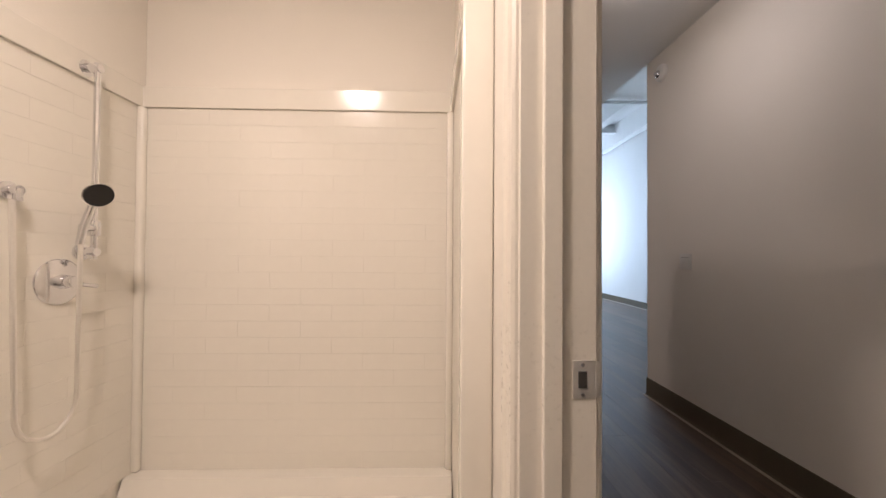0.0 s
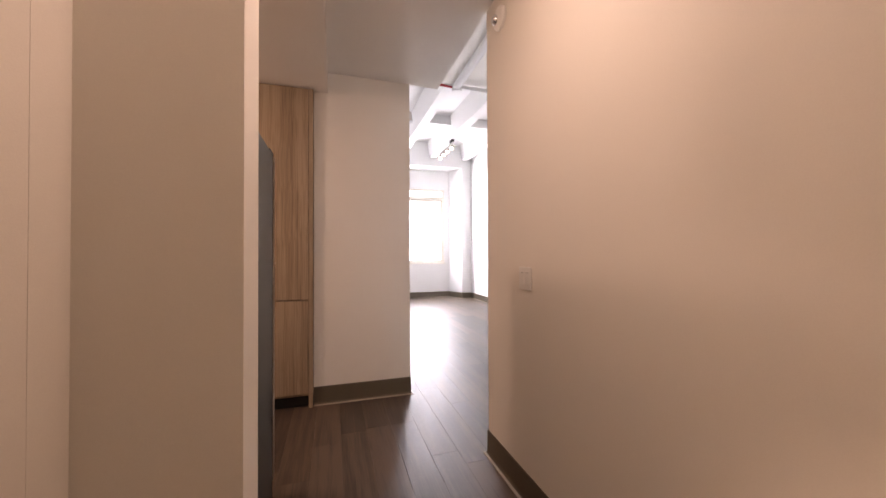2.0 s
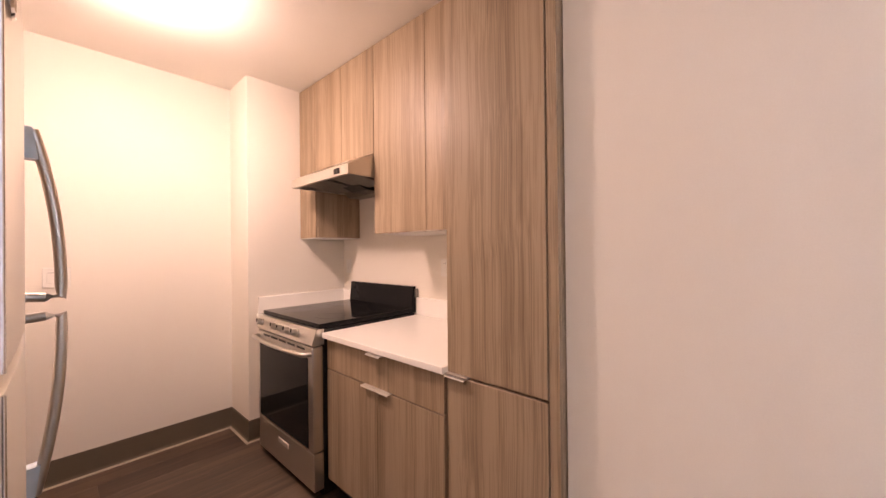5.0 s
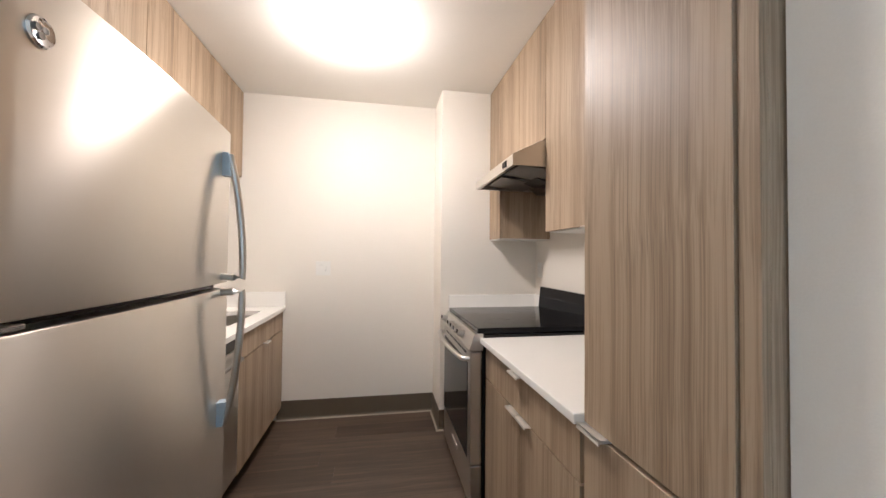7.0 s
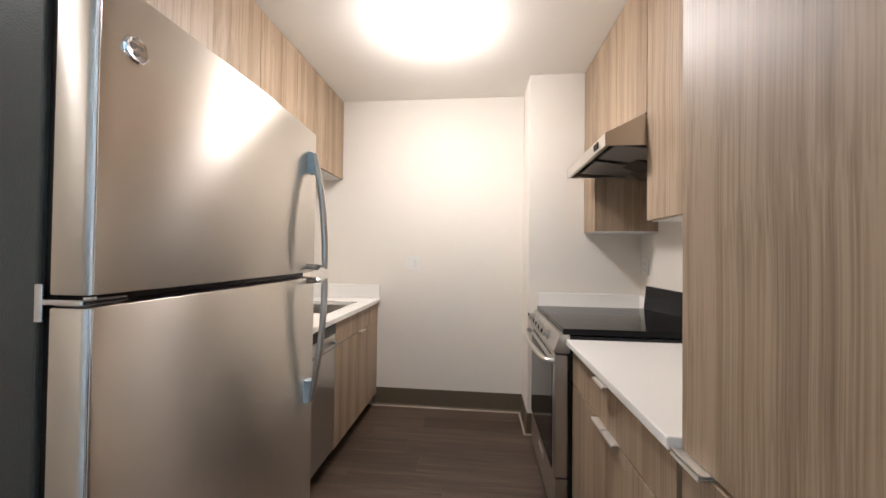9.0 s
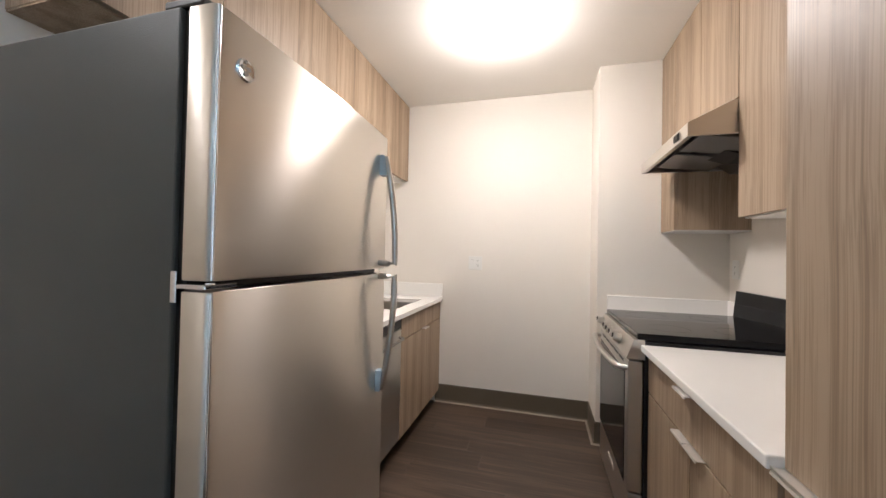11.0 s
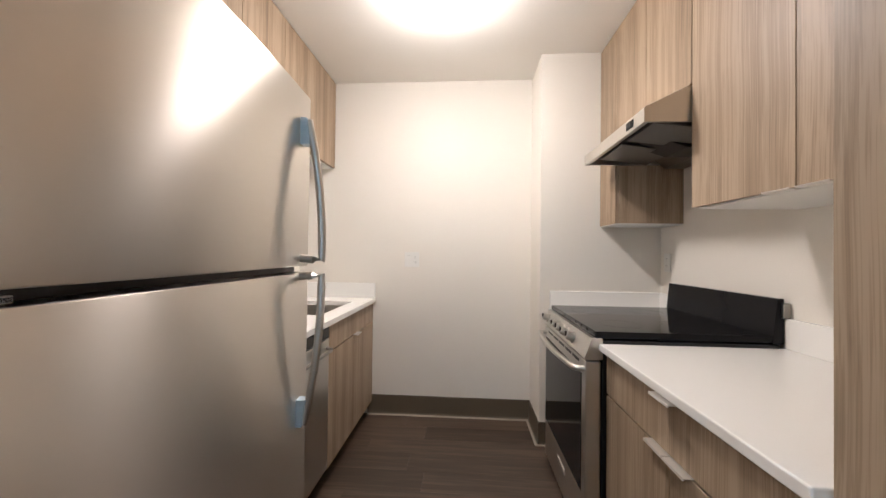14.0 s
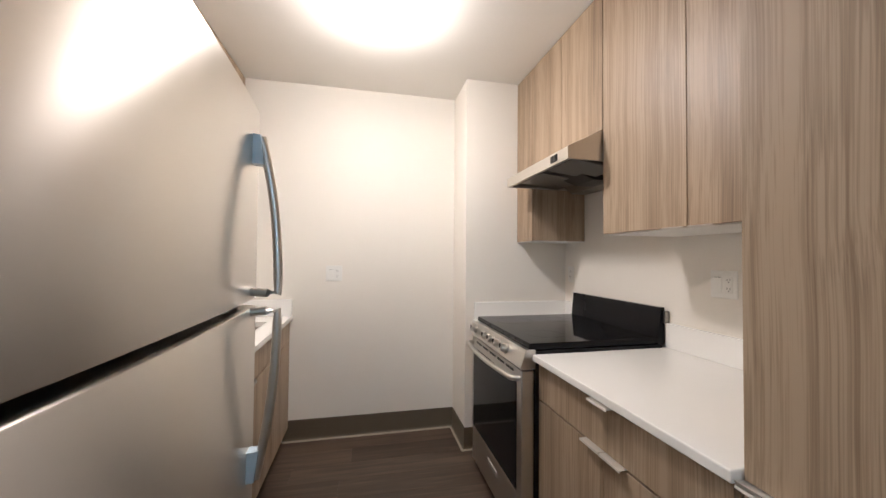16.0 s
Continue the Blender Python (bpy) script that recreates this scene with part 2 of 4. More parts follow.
def thing(name, at, label, category, group="", kind=""):
    ob = new(name)
    ob.location = at
    ob.empty_display_size = 0.1
    ORG[ob] = Vector(at)
    return tagged(ob, label, category, group, kind)


def part(name, bm, mat, parent, label="", smooth=False):
    """One mesh, drawn in world places, under a thing or under a part."""
    o = ORG[parent]
    bmesh.ops.translate(bm, verts=bm.verts[:], vec=-o)
    ob = new(name, mesh_of(name, bm, mat, smooth))
    ob.parent = parent
    ORG[ob] = o
    return tagged(ob, label)


def solid(name, bm, mat, label, category, kind="", group="", at=None, smooth=False):
    """A thing that is one mesh."""
    o = Vector(at or (0, 0, 0))
    bmesh.ops.translate(bm, verts=bm.verts[:], vec=-o)
    ob = new(name, mesh_of(name, bm, mat, smooth))
    ob.location = o
    ORG[ob] = o
    return tagged(ob, label, category, group, kind)


def wall(name, mat, label, *boxes):
    bm = bmesh.new()
    for b in boxes:
        box(bm, *b)
    return solid(name, bm, mat, label, "wall", "structure")


# ---- the structure ----
KC, HC, LC = 2.637, 2.81, 4.30          # ceilings of kitchen, hall, living room
BX0, HX0, HX1 = 0.41, 0.555, 2.062         # bathroom face and hall face of the door wall, hall's far wall
YP0, YP1 = 2.905, 3.09                    # partition between hall and kitchen
XE, YK, YPIER = -1.67, 5.71, 5.05        # kitchen end wall, range wall, pier
DY0, DY1, DH = 0.81, 1.635, 2.05         # bathroom door opening

wall("wall_partition", WALL, "cream painted wall end beside the refrigerator", (HX0, 0.905, YP0, YP1, 0, HC), (-1.79, HX0, 2.788, YP1, 0, HC))
wall("wall_kitchen_end", WALL, "cream painted end wall of the kitchen", (XE - 0.12, XE, YP1, YK, 0, KC))
wall("wall_chase", WALL, "cream painted boxed pipe chase in the kitchen corner", (XE, -1.316, 4.926, YK, 0, KC))
wall("wall_range", WALL, "cream painted wall behind the range", (XE - 0.12, 0.972, YK, YK + 0.12, 0, LC))
wall("wall_pier", WALL, "cream painted pier between kitchen and living room", (0.972, 1.79, YPIER, YK + 0.12, 0, LC))
wall("wall_hall", WALL, "cream painted long wall of the hall", (HX1, HX1 + 0.12, -0.6, 3.952, 0, HC))
wall("wall_hall_back", WALL, "cream painted wall that closes the hall", (BX0, HX1 + 0.12, -0.72, -0.6, 0, HC))
wall("wall_bathroom", WALL, "cream painted wall with the bathroom doorway", (BX0, HX0, DY1 + 0.02, 2.787, 0, HC), (BX0, HX0, -0.6, DY0 - 0.02, 0, HC), (BX0, HX0, DY0 - 0.02, DY1 + 0.02, DH + 0.02, HC))
wall("wall_bathroom_side", WALL, "cream painted side walls of the bathroom", (-1.79, -1.190, -0.6, 2.787, 0, HC), (-1.79, BX0, -0.72, -0.6, 0, HC), (0.353, BX0, 1.95, 2.787, 0, HC))
wall("wall_living_side", WHITE, "white painted plain side wall of the living room", (4.875, 4.995, 3.832, 11.255, 0, LC))
wall("wall_living_near", WHITE, "white painted wall above and beside the hall", (HX1 + 0.12, 4.995, 3.832, 3.952, 0, LC), (HX1, HX1 + 0.12, 3.832, 3.952, HC, LC), (1.79, HX1, 5.07, 5.09, HC + 0.15, LC), (HX1, HX1 + 0.02, 3.952, 5.09, HC + 0.15, LC))
wall("wall_living_left", WHITE, "white painted inner wall of the living room", (1.67, 1.79, YK + 0.12, 11.255, 0, LC))
ALC = bmesh.new()
prism(ALC, [(4.595, 11.255), (4.995, 11.255), (4.995, 11.90), (4.385, 11.90), (4.385, 11.78)], "z", 0, LC)
prism(ALC, [(1.67, 11.255), (2.70, 11.255), (2.88, 11.78), (2.88, 11.90), (1.67, 11.90)], "z", 0, LC)
box(ALC, 2.65, 4.61, 11.255, 11.90, 3.66, LC)
solid("wall_alcove", ALC, WHITE, "white painted splayed window alcove", "wall", "structure")
WX0, WX1, WZ0, WZ1 = 3.04, 4.245, 0.985, 3.11
wall("wall_window", WHITE, "white painted wall round the window", (2.88, WX0, 11.78, 11.90, 0, 3.66), (WX1, 4.385, 11.78, 11.90, 0, 3.66), (WX0, WX1, 11.78, 11.90, 0, WZ0), (WX0, WX1, 11.78, 11.90, WZ1, 3.66))

solid("ceiling_kitchen", B(XE - 0.12, 1.08, YP0, YK + 0.1, KC, HC - 0.004), CEIL, "lowered smooth painted kitchen ceiling", "ceiling", "structure")
solid("ceiling_hall", B(-1.79, HX1, -0.72, 5.07, HC, HC + 0.15), CEIL, "smooth painted hall ceiling with an open end", "ceiling", "structure")
solid("ceiling_living", B(1.67, 4.995, 3.832, 11.90, LC, LC + 0.15), WHITE, "high white painted concrete ceiling", "ceiling", "structure")


def beam(x0, x1, y0, y1, z0):
    """A concrete rib with sloping flanks."""
    bm = bmesh.new()
    s = 0.06
    prism(bm, [(x0 - s, LC), (x1 + s, LC), (x1, z0), (x0, z0)], "y", y0, y1)
    return solid("ceiling_beam", bm, WHITE, "white painted concrete ceiling beam", "beam", "structure", "beams of the living room")


for bx in (2.79, 3.66, 4.60):
    beam(bx, bx + 0.18, 7.1, 11.255, 3.88)
bm = bmesh.new()
box(bm, 1.79, 4.875, 9.3, 9.42, 4.10, LC)
solid("ceiling_cross_beam", bm, WHITE, "white painted cross rib of the ceiling", "beam", "structure")


# cream in place of WHITE puts the near ceiling's shade into the colour
solid("ceiling_soffit", B(1.79, 4.875, 5.092, 7.1, 3.90, LC - 0.001), CEIL, "lowered part of the living room ceiling, its shade coloured cream", "ceiling", "structure")
solid("ceiling_soffit_near", B(2.084, 4.875, 3.953, 5.091, 3.90, LC - 0.001), CEIL, "lowered part of the ceiling beside the hall, its shade coloured cream", "ceiling", "structure")


def base_run(run, label="olive brown rubber cove base along the wall"):
    """Cove base along a line of plan points; the room lies to the left of the line."""
    prof = [(0.0, 0.0), (0.022, 0.0), (0.022, 0.003), (0.011, 0.009), (0.006, 0.022), (0.005, 0.148), (0.003, 0.152), (0.0, 0.152)]
    bm = bmesh.new()
    rings = []
    n = len(run)
    for i, p in enumerate(run):
        p = Vector(p)
        d0 = (p - Vector(run[i - 1])).normalized() if i else None
        d1 = (Vector(run[i + 1]) - p).normalized() if i < n - 1 else None
        d0, d1 = d0 or d1, d1 or d0
        n0, n1 = Vector((-d0.y, d0.x)), Vector((-d1.y, d1.x))
        m = (n0 + n1) / max(1 + n0.dot(n1), 0.2)
        rings.append([bm.verts.new((p.x + m.x * (a + 0.001), p.y + m.y * (a + 0.001), h + 0.004)) for a, h in prof])
    k = len(prof)
    for a, b in zip(rings, rings[1:]):
        for i in range(k):
            bm.faces.new((a[i], a[(i + 1) % k], b[(i + 1) % k], b[i]))
    bm.faces.new(rings[0])
    bm.faces.new(rings[-1])
    bmesh.ops.recalc_face_normals(bm, faces=bm.faces[:])
    ob = solid("baseboard", bm, BASE, label, "baseboard", "structure")
    bm = bmesh.new()
    rings = []
    for i, p in enumerate(run):
        p = Vector(p)
        d0 = (p - Vector(run[i - 1])).normalized() if i else None
        d1 = (Vector(run[i + 1]) - p).normalized() if i < n - 1 else None
        d0, d1 = d0 or d1, d1 or d0
        n0, n1 = Vector((-d0.y, d0.x)), Vector((-d1.y, d1.x))
        m = (n0 + n1) / max(1 + n0.dot(n1), 0.2)
        rings.append([bm.verts.new((p.x + m.x * a, p.y + m.y * a, h)) for a, h in ((0.012, 0.005), (0.028, 0.005), (0.027, 0.009), (0.015, 0.013))])
    for a, b in zip(rings, rings[1:]):
        for i in range(4):
            bm.faces.new((a[i], a[(i + 1) % 4], b[(i + 1) % 4], b[i]))
    bm.faces.new(rings[0])
    bm.faces.new(rings[-1])
    bmesh.ops.recalc_face_normals(bm, faces=bm.faces[:])
    part("toe", bm, TOE, ob, "pale toe of the cove base, highlight put into its colour")
    return ob


base_run([(1.79, YK), (1.79, YPIER), (0.972, YPIER)][::1])
base_run([(-1.316, 5.02), (-1.316, 4.926), (XE, 4.926), (XE, 3.66)])
base_run([(4.875, 4.2), (4.875, 11.255), (4.595, 11.255), (4.385, 11.78), (2.88, 11.78), (2.70, 11.255), (1.79, 11.255)])
base_run([(HX1, 1.91), (HX1, 3.952), (3.0, 3.952)][::1])
base_run([(0.905, YP1), (0.905, YP0), (HX0, YP0), (HX0, 1.72)][::1])

# bathroom doorway: jamb, stop, casings and strike
door = thing("door_1", (0.485, DY1, 0), "cream enamelled door frame of the bathroom doorway", "door frame", kind="structure")
bm = bmesh.new()
box(bm, BX0, HX0, DY1, DY1 + 0.02, 0, DH, 0.002)
box(bm, BX0, HX0, DY0 - 0.02, DY0, 0, DH, 0.002)
box(bm, BX0, HX0, DY0 - 0.02, DY1 + 0.02, DH, DH + 0.02, 0.002)
part("jamb", bm, TRIM, door)
bm = bmesh.new()
box(bm, 0.452, 0.488, DY1 - 0.012, DY1 + 0.001, 0, DH, 0.003, 2)
box(bm, 0.452, 0.488, DY0 - 0.001, DY0 + 0.012, 0, DH, 0.003, 2)
box(bm, 0.452, 0.488, DY0, DY1, DH - 0.012, DH + 0.001, 0.003, 2)
part("door_stop", bm, TRIM, door)
for xa, sgn in ((BX0, -1), (HX0, 1)):
    prof = [(0.0, 0.006), (0.004, 0.013), (0.012, 0.013), (0.016, 0.009), (0.045, 0.012), (0.055, 0.018), (0.066, 0.018), (0.070, 0.0), (0.0, 0.0)]
    bm = bmesh.new()
    prism(bm, [(xa + sgn * h, DY1 + 0.006 + w) for w, h in prof], "z", 0, DH + 0.075)
    prism(bm, [(xa + sgn * h, DY0 - 0.006 - w) for w, h in prof], "z", 0, DH + 0.075)
    prism(bm, [(xa + sgn * h, DH + 0.006 + w) for w, h in prof], "y", DY0 - 0.004, DY1 + 0.004)
    part("casing", bm, TRIM, door)
strike = part("strike_plate", B(0.509, 0.552, DY1 - 0.0015, DY1 + 0.001, 0.918, 0.988, 0.0006), SATIN, door, "satin metal strike plate")
part("latch_hole", B(0.519, 0.535, DY1 - 0.0025, DY1 + 0.001, 0.938, 0.968), SLOT, strike)
bm = bmesh.new()
for z in (0.926, 0.980):
    cyl(bm, (0.527, DY1 - 0.003, z), (0, 1, 0), 0.0035, 0.003, seg=12)
part("screws", bm, CHROME, strike)
bm = bmesh.new()
tube(bm, [(0.551, DY1 - 0.0005, 0.953), (0.560, DY1 + 0.001, 0.953), (0.566, DY1 + 0.008, 0.953)], 0.002, 0.034, 10, up=(0, 0, 1))
part("strike_lip", bm, SATIN, strike, smooth=True)

# a door in the hall's long wall
door2 = thing("door_2", (HX1, 1.5, 0), "closed cream door and casing in the hall wall", "door", kind="structure")
bm = bmesh.new()
box(bm, HX1 - 0.018, HX1 + 0.002, 1.80, 1.87, 0, 2.12, 0.004, 2)
box(bm, HX1 - 0.018, HX1 + 0.002, 0.90, 0.97, 0, 2.12, 0.004, 2)
box(bm, HX1 - 0.018, HX1 + 0.002, 0.97, 1.80, 2.05, 2.12, 0.004, 2)
part("casing", bm, TRIM, door2)
part("door_leaf", B(HX1 - 0.004, HX1 + 0.003, 0.971, 1.799, 0.01, 2.047, 0.001), TRIM, door2)

# living room window
win = thing("window_1", (3.64, 11.84, WZ0), "tall white double-hung window with a transom, overexposed", "window", kind="structure")
bm = bmesh.new()
for a in ((WX0, WX0 + 0.06, WZ0, WZ1), (WX1 - 0.06, WX1, WZ0, WZ1), (WX0 + 0.06, WX1 - 0.06, WZ0, WZ0 + 0.05), (WX0 + 0.06, WX1 - 0.06, WZ1 - 0.05, WZ1), (WX0 + 0.06, WX1 - 0.06, 2.80, 2.90)):
    box(bm, a[0], a[1], 11.80, 11.88, a[2], a[3], 0.006)
part("window_frame", bm, TRIM, win)
for z0, z1, yy in ((WZ0 + 0.05, 1.955, 11.82), (1.925, 2.80, 11.845)):
    bm = bmesh.new()
    for a in ((WX0 + 0.06, WX0 + 0.10, z0, z1), (WX1 - 0.10, WX1 - 0.06, z0, z1), (WX0 + 0.10, WX1 - 0.10, z0, z0 + 0.045), (WX0 + 0.10, WX1 - 0.10, z1 - 0.035, z1)):
        box(bm, a[0], a[1], yy, yy + 0.022, a[2], a[3], 0.004)
    s = part("sash", bm, TRIM, win)
    p = part("pane", B(WX0 + 0.09, WX1 - 0.09, yy + 0.008, yy + 0.012, z0 + 0.03, z1 - 0.02), PANE, s)
    p.visible_shadow = False
p = part("transom_pane", B(WX0 + 0.05, WX1 - 0.05, 11.84, 11.844, 2.89, WZ1 - 0.04), PANE, win)
p.visible_shadow = False
part("window_sill", B(WX0 - 0.03, WX1 + 0.03, 11.75, 11.81, WZ0 - 0.025, WZ0 + 0.004, 0.004), TRIM, win)
solid("backdrop", B(-2, 9, 14.0, 14.02, -3, 7), DAY, "white glare of daylight outside the window", "backdrop", "structure")

# ---- kitchen: cabinets ----
def pull(cx, y, z, w, parent, face=1, name="pull", out=0.022):
    """A bent edge pull hooked over the top of a door or drawer; face is the way in y that it looks."""
    bm = bmesh.new()
    f = face
    prism(bm, [(y - f * 0.018, z), (y - f * 0.018, z + 0.0025), (y + f * out, z + 0.0025), (y + f * (out + 0.002), z - 0.004), (y + f * (out - 0.001), z - 0.004), (y + f * (out - 0.003), z)], "x", cx - w / 2, cx + w / 2)
    return part(name, bm, SATIN, parent, "satin metal edge pull")


def front(name, x0, x1, yf, z0, z1, parent, face, mat=None):
    """A slab front 19 mm thick whose outer face lies at yf."""
    g = 0.0016
    y0, y1 = sorted((yf, yf - face * 0.019))
    return part(name, B(x0 + g, x1 - g, y0, y1, z0 + g, z1 - g, bevel=0.001), mat or LAMINATE, parent)


def carcass(x0, x1, y0, y1, z0, z1, parent):
    return part("body", B(x0, x1, y0, y1, z0, z1, bevel=0.0008), LAMINATE, parent)


YB = 5.003                                # faces of the range side's base fronts
base = thing("base_cabinet", (0.075, 5.35, 0), "grey-brown woodgrain base cabinet with one drawer and two doors", "cabinet")
carcass(-0.375, 0.500, YB + 0.021, YK - 0.002, 0.10, 0.884, base)
part("toe_kick", B(-0.375, 0.500, YB + 0.075, YK - 0.01, 0.004, 0.10), BLACK, base)
d = front("drawer_front", -0.375, 0.500, YB, 0.716, 0.878, base, -1)
pull(0.085, YB, 0.8785, 0.10, d, -1, out=0.038)
for xa, xb, px in ((-0.375, 0.0735, 0.022), (0.0735, 0.500, 0.126)):
    d = front("cabinet_door", xa, xb, YB, 0.104, 0.712, base, -1)
    pull(px, YB, 0.7125, 0.098, d, -1)

pantry = thing("pantry_cabinet", (0.74, 5.35, 0), "tall grey-brown woodgrain pantry cabinet reaching the ceiling", "cabinet")
carcass(0.520, 0.968, YB + 0.021, YK - 0.002, 0.10, KC - 0.002, pantry)
part("toe_kick", B(0.520, 0.968, YB + 0.06, YK - 0.01, 0.004, 0.10), BLACK, pantry)
part("end_strip", B(0.934, 0.968, YB + 0.004, YB + 0.0205, 0.004, KC - 0.002, bevel=0.001), LAMINATE, pantry)
d = front("lower_door", 0.518, 0.932, YB, 0.12, 0.884, pantry, -1)
pull(0.567, YB, 0.8845, 0.098, d, -1)
d = front("upper_door", 0.518, 0.932, YB, 0.893, KC - 0.004, pantry, -1)
bm = bmesh.new()
prism(bm, [(YB + 0.018, 0.8925), (YB + 0.018, 0.890), (YB - 0.022, 0.890), (YB - 0.024, 0.8965), (YB - 0.021, 0.8965), (YB - 0.019, 0.8925)], "x", 0.518, 0.616)
part("pull", bm, SATIN, d, "satin metal edge pull")

small = thing("narrow_base_cabinet", (-1.23, 5.35, 0), "narrow grey-brown woodgrain base cabinet beside the range", "cabinet")
carcass(-1.314, -1.150, YB + 0.021, YK - 0.002, 0.10, 0.884, small)
part("toe_kick", B(-1.314, -1.150, YB + 0.075, YK - 0.01, 0.004, 0.10), BLACK, small)
front("drawer_front", -1.314, -1.150, YB, 0.716, 0.884, small, -1)
front("cabinet_door", -1.314, -1.150, YB, 0.104, 0.712, small, -1)

YU = 5.315
upper = thing("wall_cabinet", (0.09, 5.5, 1.466), "two-door grey-brown woodgrain wall cabinet above the counter", "cabinet")
carcass(-0.347, 0.516, YU + 0.021, YK - 0.002, 1.470, KC - 0.002, upper)
part("underside", B(-0.345, 0.514, YU + 0.024, YK - 0.003, 1.463, 1.4695), PLASTIC, upper, "pale melamine underside")
for xa, xb, px in ((-0.347, 0.099, 0.045), (0.099, 0.516, 0.153)):
    d = front("cabinet_door", xa, xb, YU, 1.466, KC - 0.004, upper, -1)
    bm = bmesh.new()
    prism(bm, [(YU + 0.018, 1.4655), (YU + 0.018, 1.463), (YU - 0.010, 1.463), (YU - 0.012, 1.468), (YU - 0.010, 1.468), (YU - 0.008, 1.4655)], "x", px - 0.045, px + 0.045)
    part("pull", bm, SATIN, d, "satin metal edge pull")
upper2 = thing("narrow_wall_cabinet", (-1.2, 5.5, 1.466), "narrow tall woodgrain wall cabinet beside the range hood", "cabinet")
carcass(-1.314, -1.070, YU + 0.021, YK - 0.002, 1.470, KC - 0.002, upper2)
part("underside", B(-1.312, -1.072, YU + 0.004, YK - 0.003, 1.463, 1.4695), PLASTIC, upper2, "pale melamine underside")
front("cabinet_door", -1.314, -1.070, YU, 1.466, KC - 0.004, upper2, -1)
upper3 = thing("hood_cabinet", (-0.7, 5.5, 1.96), "two-door woodgrain cabinet above the range hood", "cabinet")
carcass(-1.068, -0.349, YU + 0.021, YK - 0.002, 1.964, KC - 0.002, upper3)
for xa, xb, px in ((-1.068, -0.7085, -0.755), (-0.7085, -0.349, -0.662)):
    d = front("cabinet_door", xa, xb, YU, 1.964, KC - 0.004, upper3, -1)
    part("pull", B(px - 0.04, px + 0.04, YU - 0.010, YU + 0.01, 1.9605, 1.9635), SATIN, d, "satin metal edge pull")

# range hood
hood = thing("range_hood", (-0.7, 5.4, 1.815), "stainless steel under-cabinet range hood with a slanted front", "range hood")
HX, HXR = -1.066, -0.351
bm = bmesh.new()
prism(bm, [(5.135, 1.815), (5.135, 1.873), (5.30, 1.955), (YK - 0.002, 1.955), (YK - 0.002, 1.815), (YK - 0.02, 1.815), (YK - 0.02, 1.935), (5.315, 1.935), (5.155, 1.86), (5.155, 1.815)], "x", HX + 0.012, HXR - 0.012)
prism(bm, [(5.135, 1.815), (5.135, 1.873), (5.30, 1.955), (YK - 0.002, 1.955), (YK - 0.002, 1.815)], "x", HX, HX + 0.012)
prism(bm, [(5.135, 1.815), (5.135, 1.873), (5.30, 1.955), (YK - 0.002, 1.955), (YK - 0.002, 1.815)], "x", HXR - 0.012, HXR)
part("canopy", bm, STEEL, hood)
part("liner", B(HX + 0.013, HXR - 0.013, 5.158, YK - 0.021, 1.852, 1.858), BLACK, hood, "black painted inside")
for fa, fb in ((-1.02, -0.735), (-0.675, -0.43)):
    bm = bmesh.new()
    prism(bm, [(5.21, 1.838), (5.47, 1.806), (5.47, 1.812), (5.21, 1.845)], "x", fa, fb)
    part("grease_filter", bm, GREASE, hood, "grey metal grease filter")
bm = bmesh.new()
prism(bm, [(5.30, 1.845), (5.46, 1.79), (5.64, 1.79), (5.65, 1.80), (5.65, 1.85), (5.30, 1.851)], "x", -0.80, -0.615)
part("fan_housing", bm, BLACK, hood, "black fan housing")
bm = bmesh.new()
prism(bm, [(5.50, 1.851), (5.58, 1.786), (5.69, 1.786), (5.69, 1.851)], "x", -1.03, -0.40)
part("rear_pan", bm, STEEL_DARK, hood, "dull steel rear pan")
part("lamp_lens", B(-0.425, -0.37, 5.20, 5.30, 1.836, 1.851, 0.003), PLASTIC, hood, "cloudy plastic lamp lens")
sw = part("switch_panel", B(-0.505, -0.445, 5.131, 5.1355, 1.828, 1.862, 0.001), BLACK, hood, "black rocker switches")
for k in (-0.49, -0.462):
    part("rocker", B(k - 0.009, k + 0.009, 5.127, 5.1315, 1.833, 1.857, 0.001), SLOT, sw)

# worktops
CT0, CT1 = 0.886, 0.915
wt = thing("worktop", (0.08, 5.34, CT0), "white quartz worktop beside the range", "worktop")
part("slab", B(-0.379, 0.5165, 4.974, YK - 0.001, CT0, CT1, bevel=0.004, seg=2), QUARTZ, wt)
part("backsplash", B(-0.379, 0.5165, YK - 0.02, YK - 0.0015, CT1 + 0.0005, 1.035, bevel=0.002), QUARTZ, wt)
wt = thing("narrow_worktop", (-1.23, 5.34, CT0), "narrow white quartz worktop with an upstand", "worktop")
part("slab", B(-1.315, -1.147, 4.980, YK - 0.001, CT0, CT1, bevel=0.004, seg=2), QUARTZ, wt)
part("backsplash", B(-1.295, -1.147, YK - 0.02, YK - 0.0015, CT1 + 0.0005, 1.035, bevel=0.002), QUARTZ, wt)
part("side_splash", B(-1.315, -1.296, 4.99, YK - 0.0015, CT1 + 0.0005, 1.035, bevel=0.002), QUARTZ, wt)

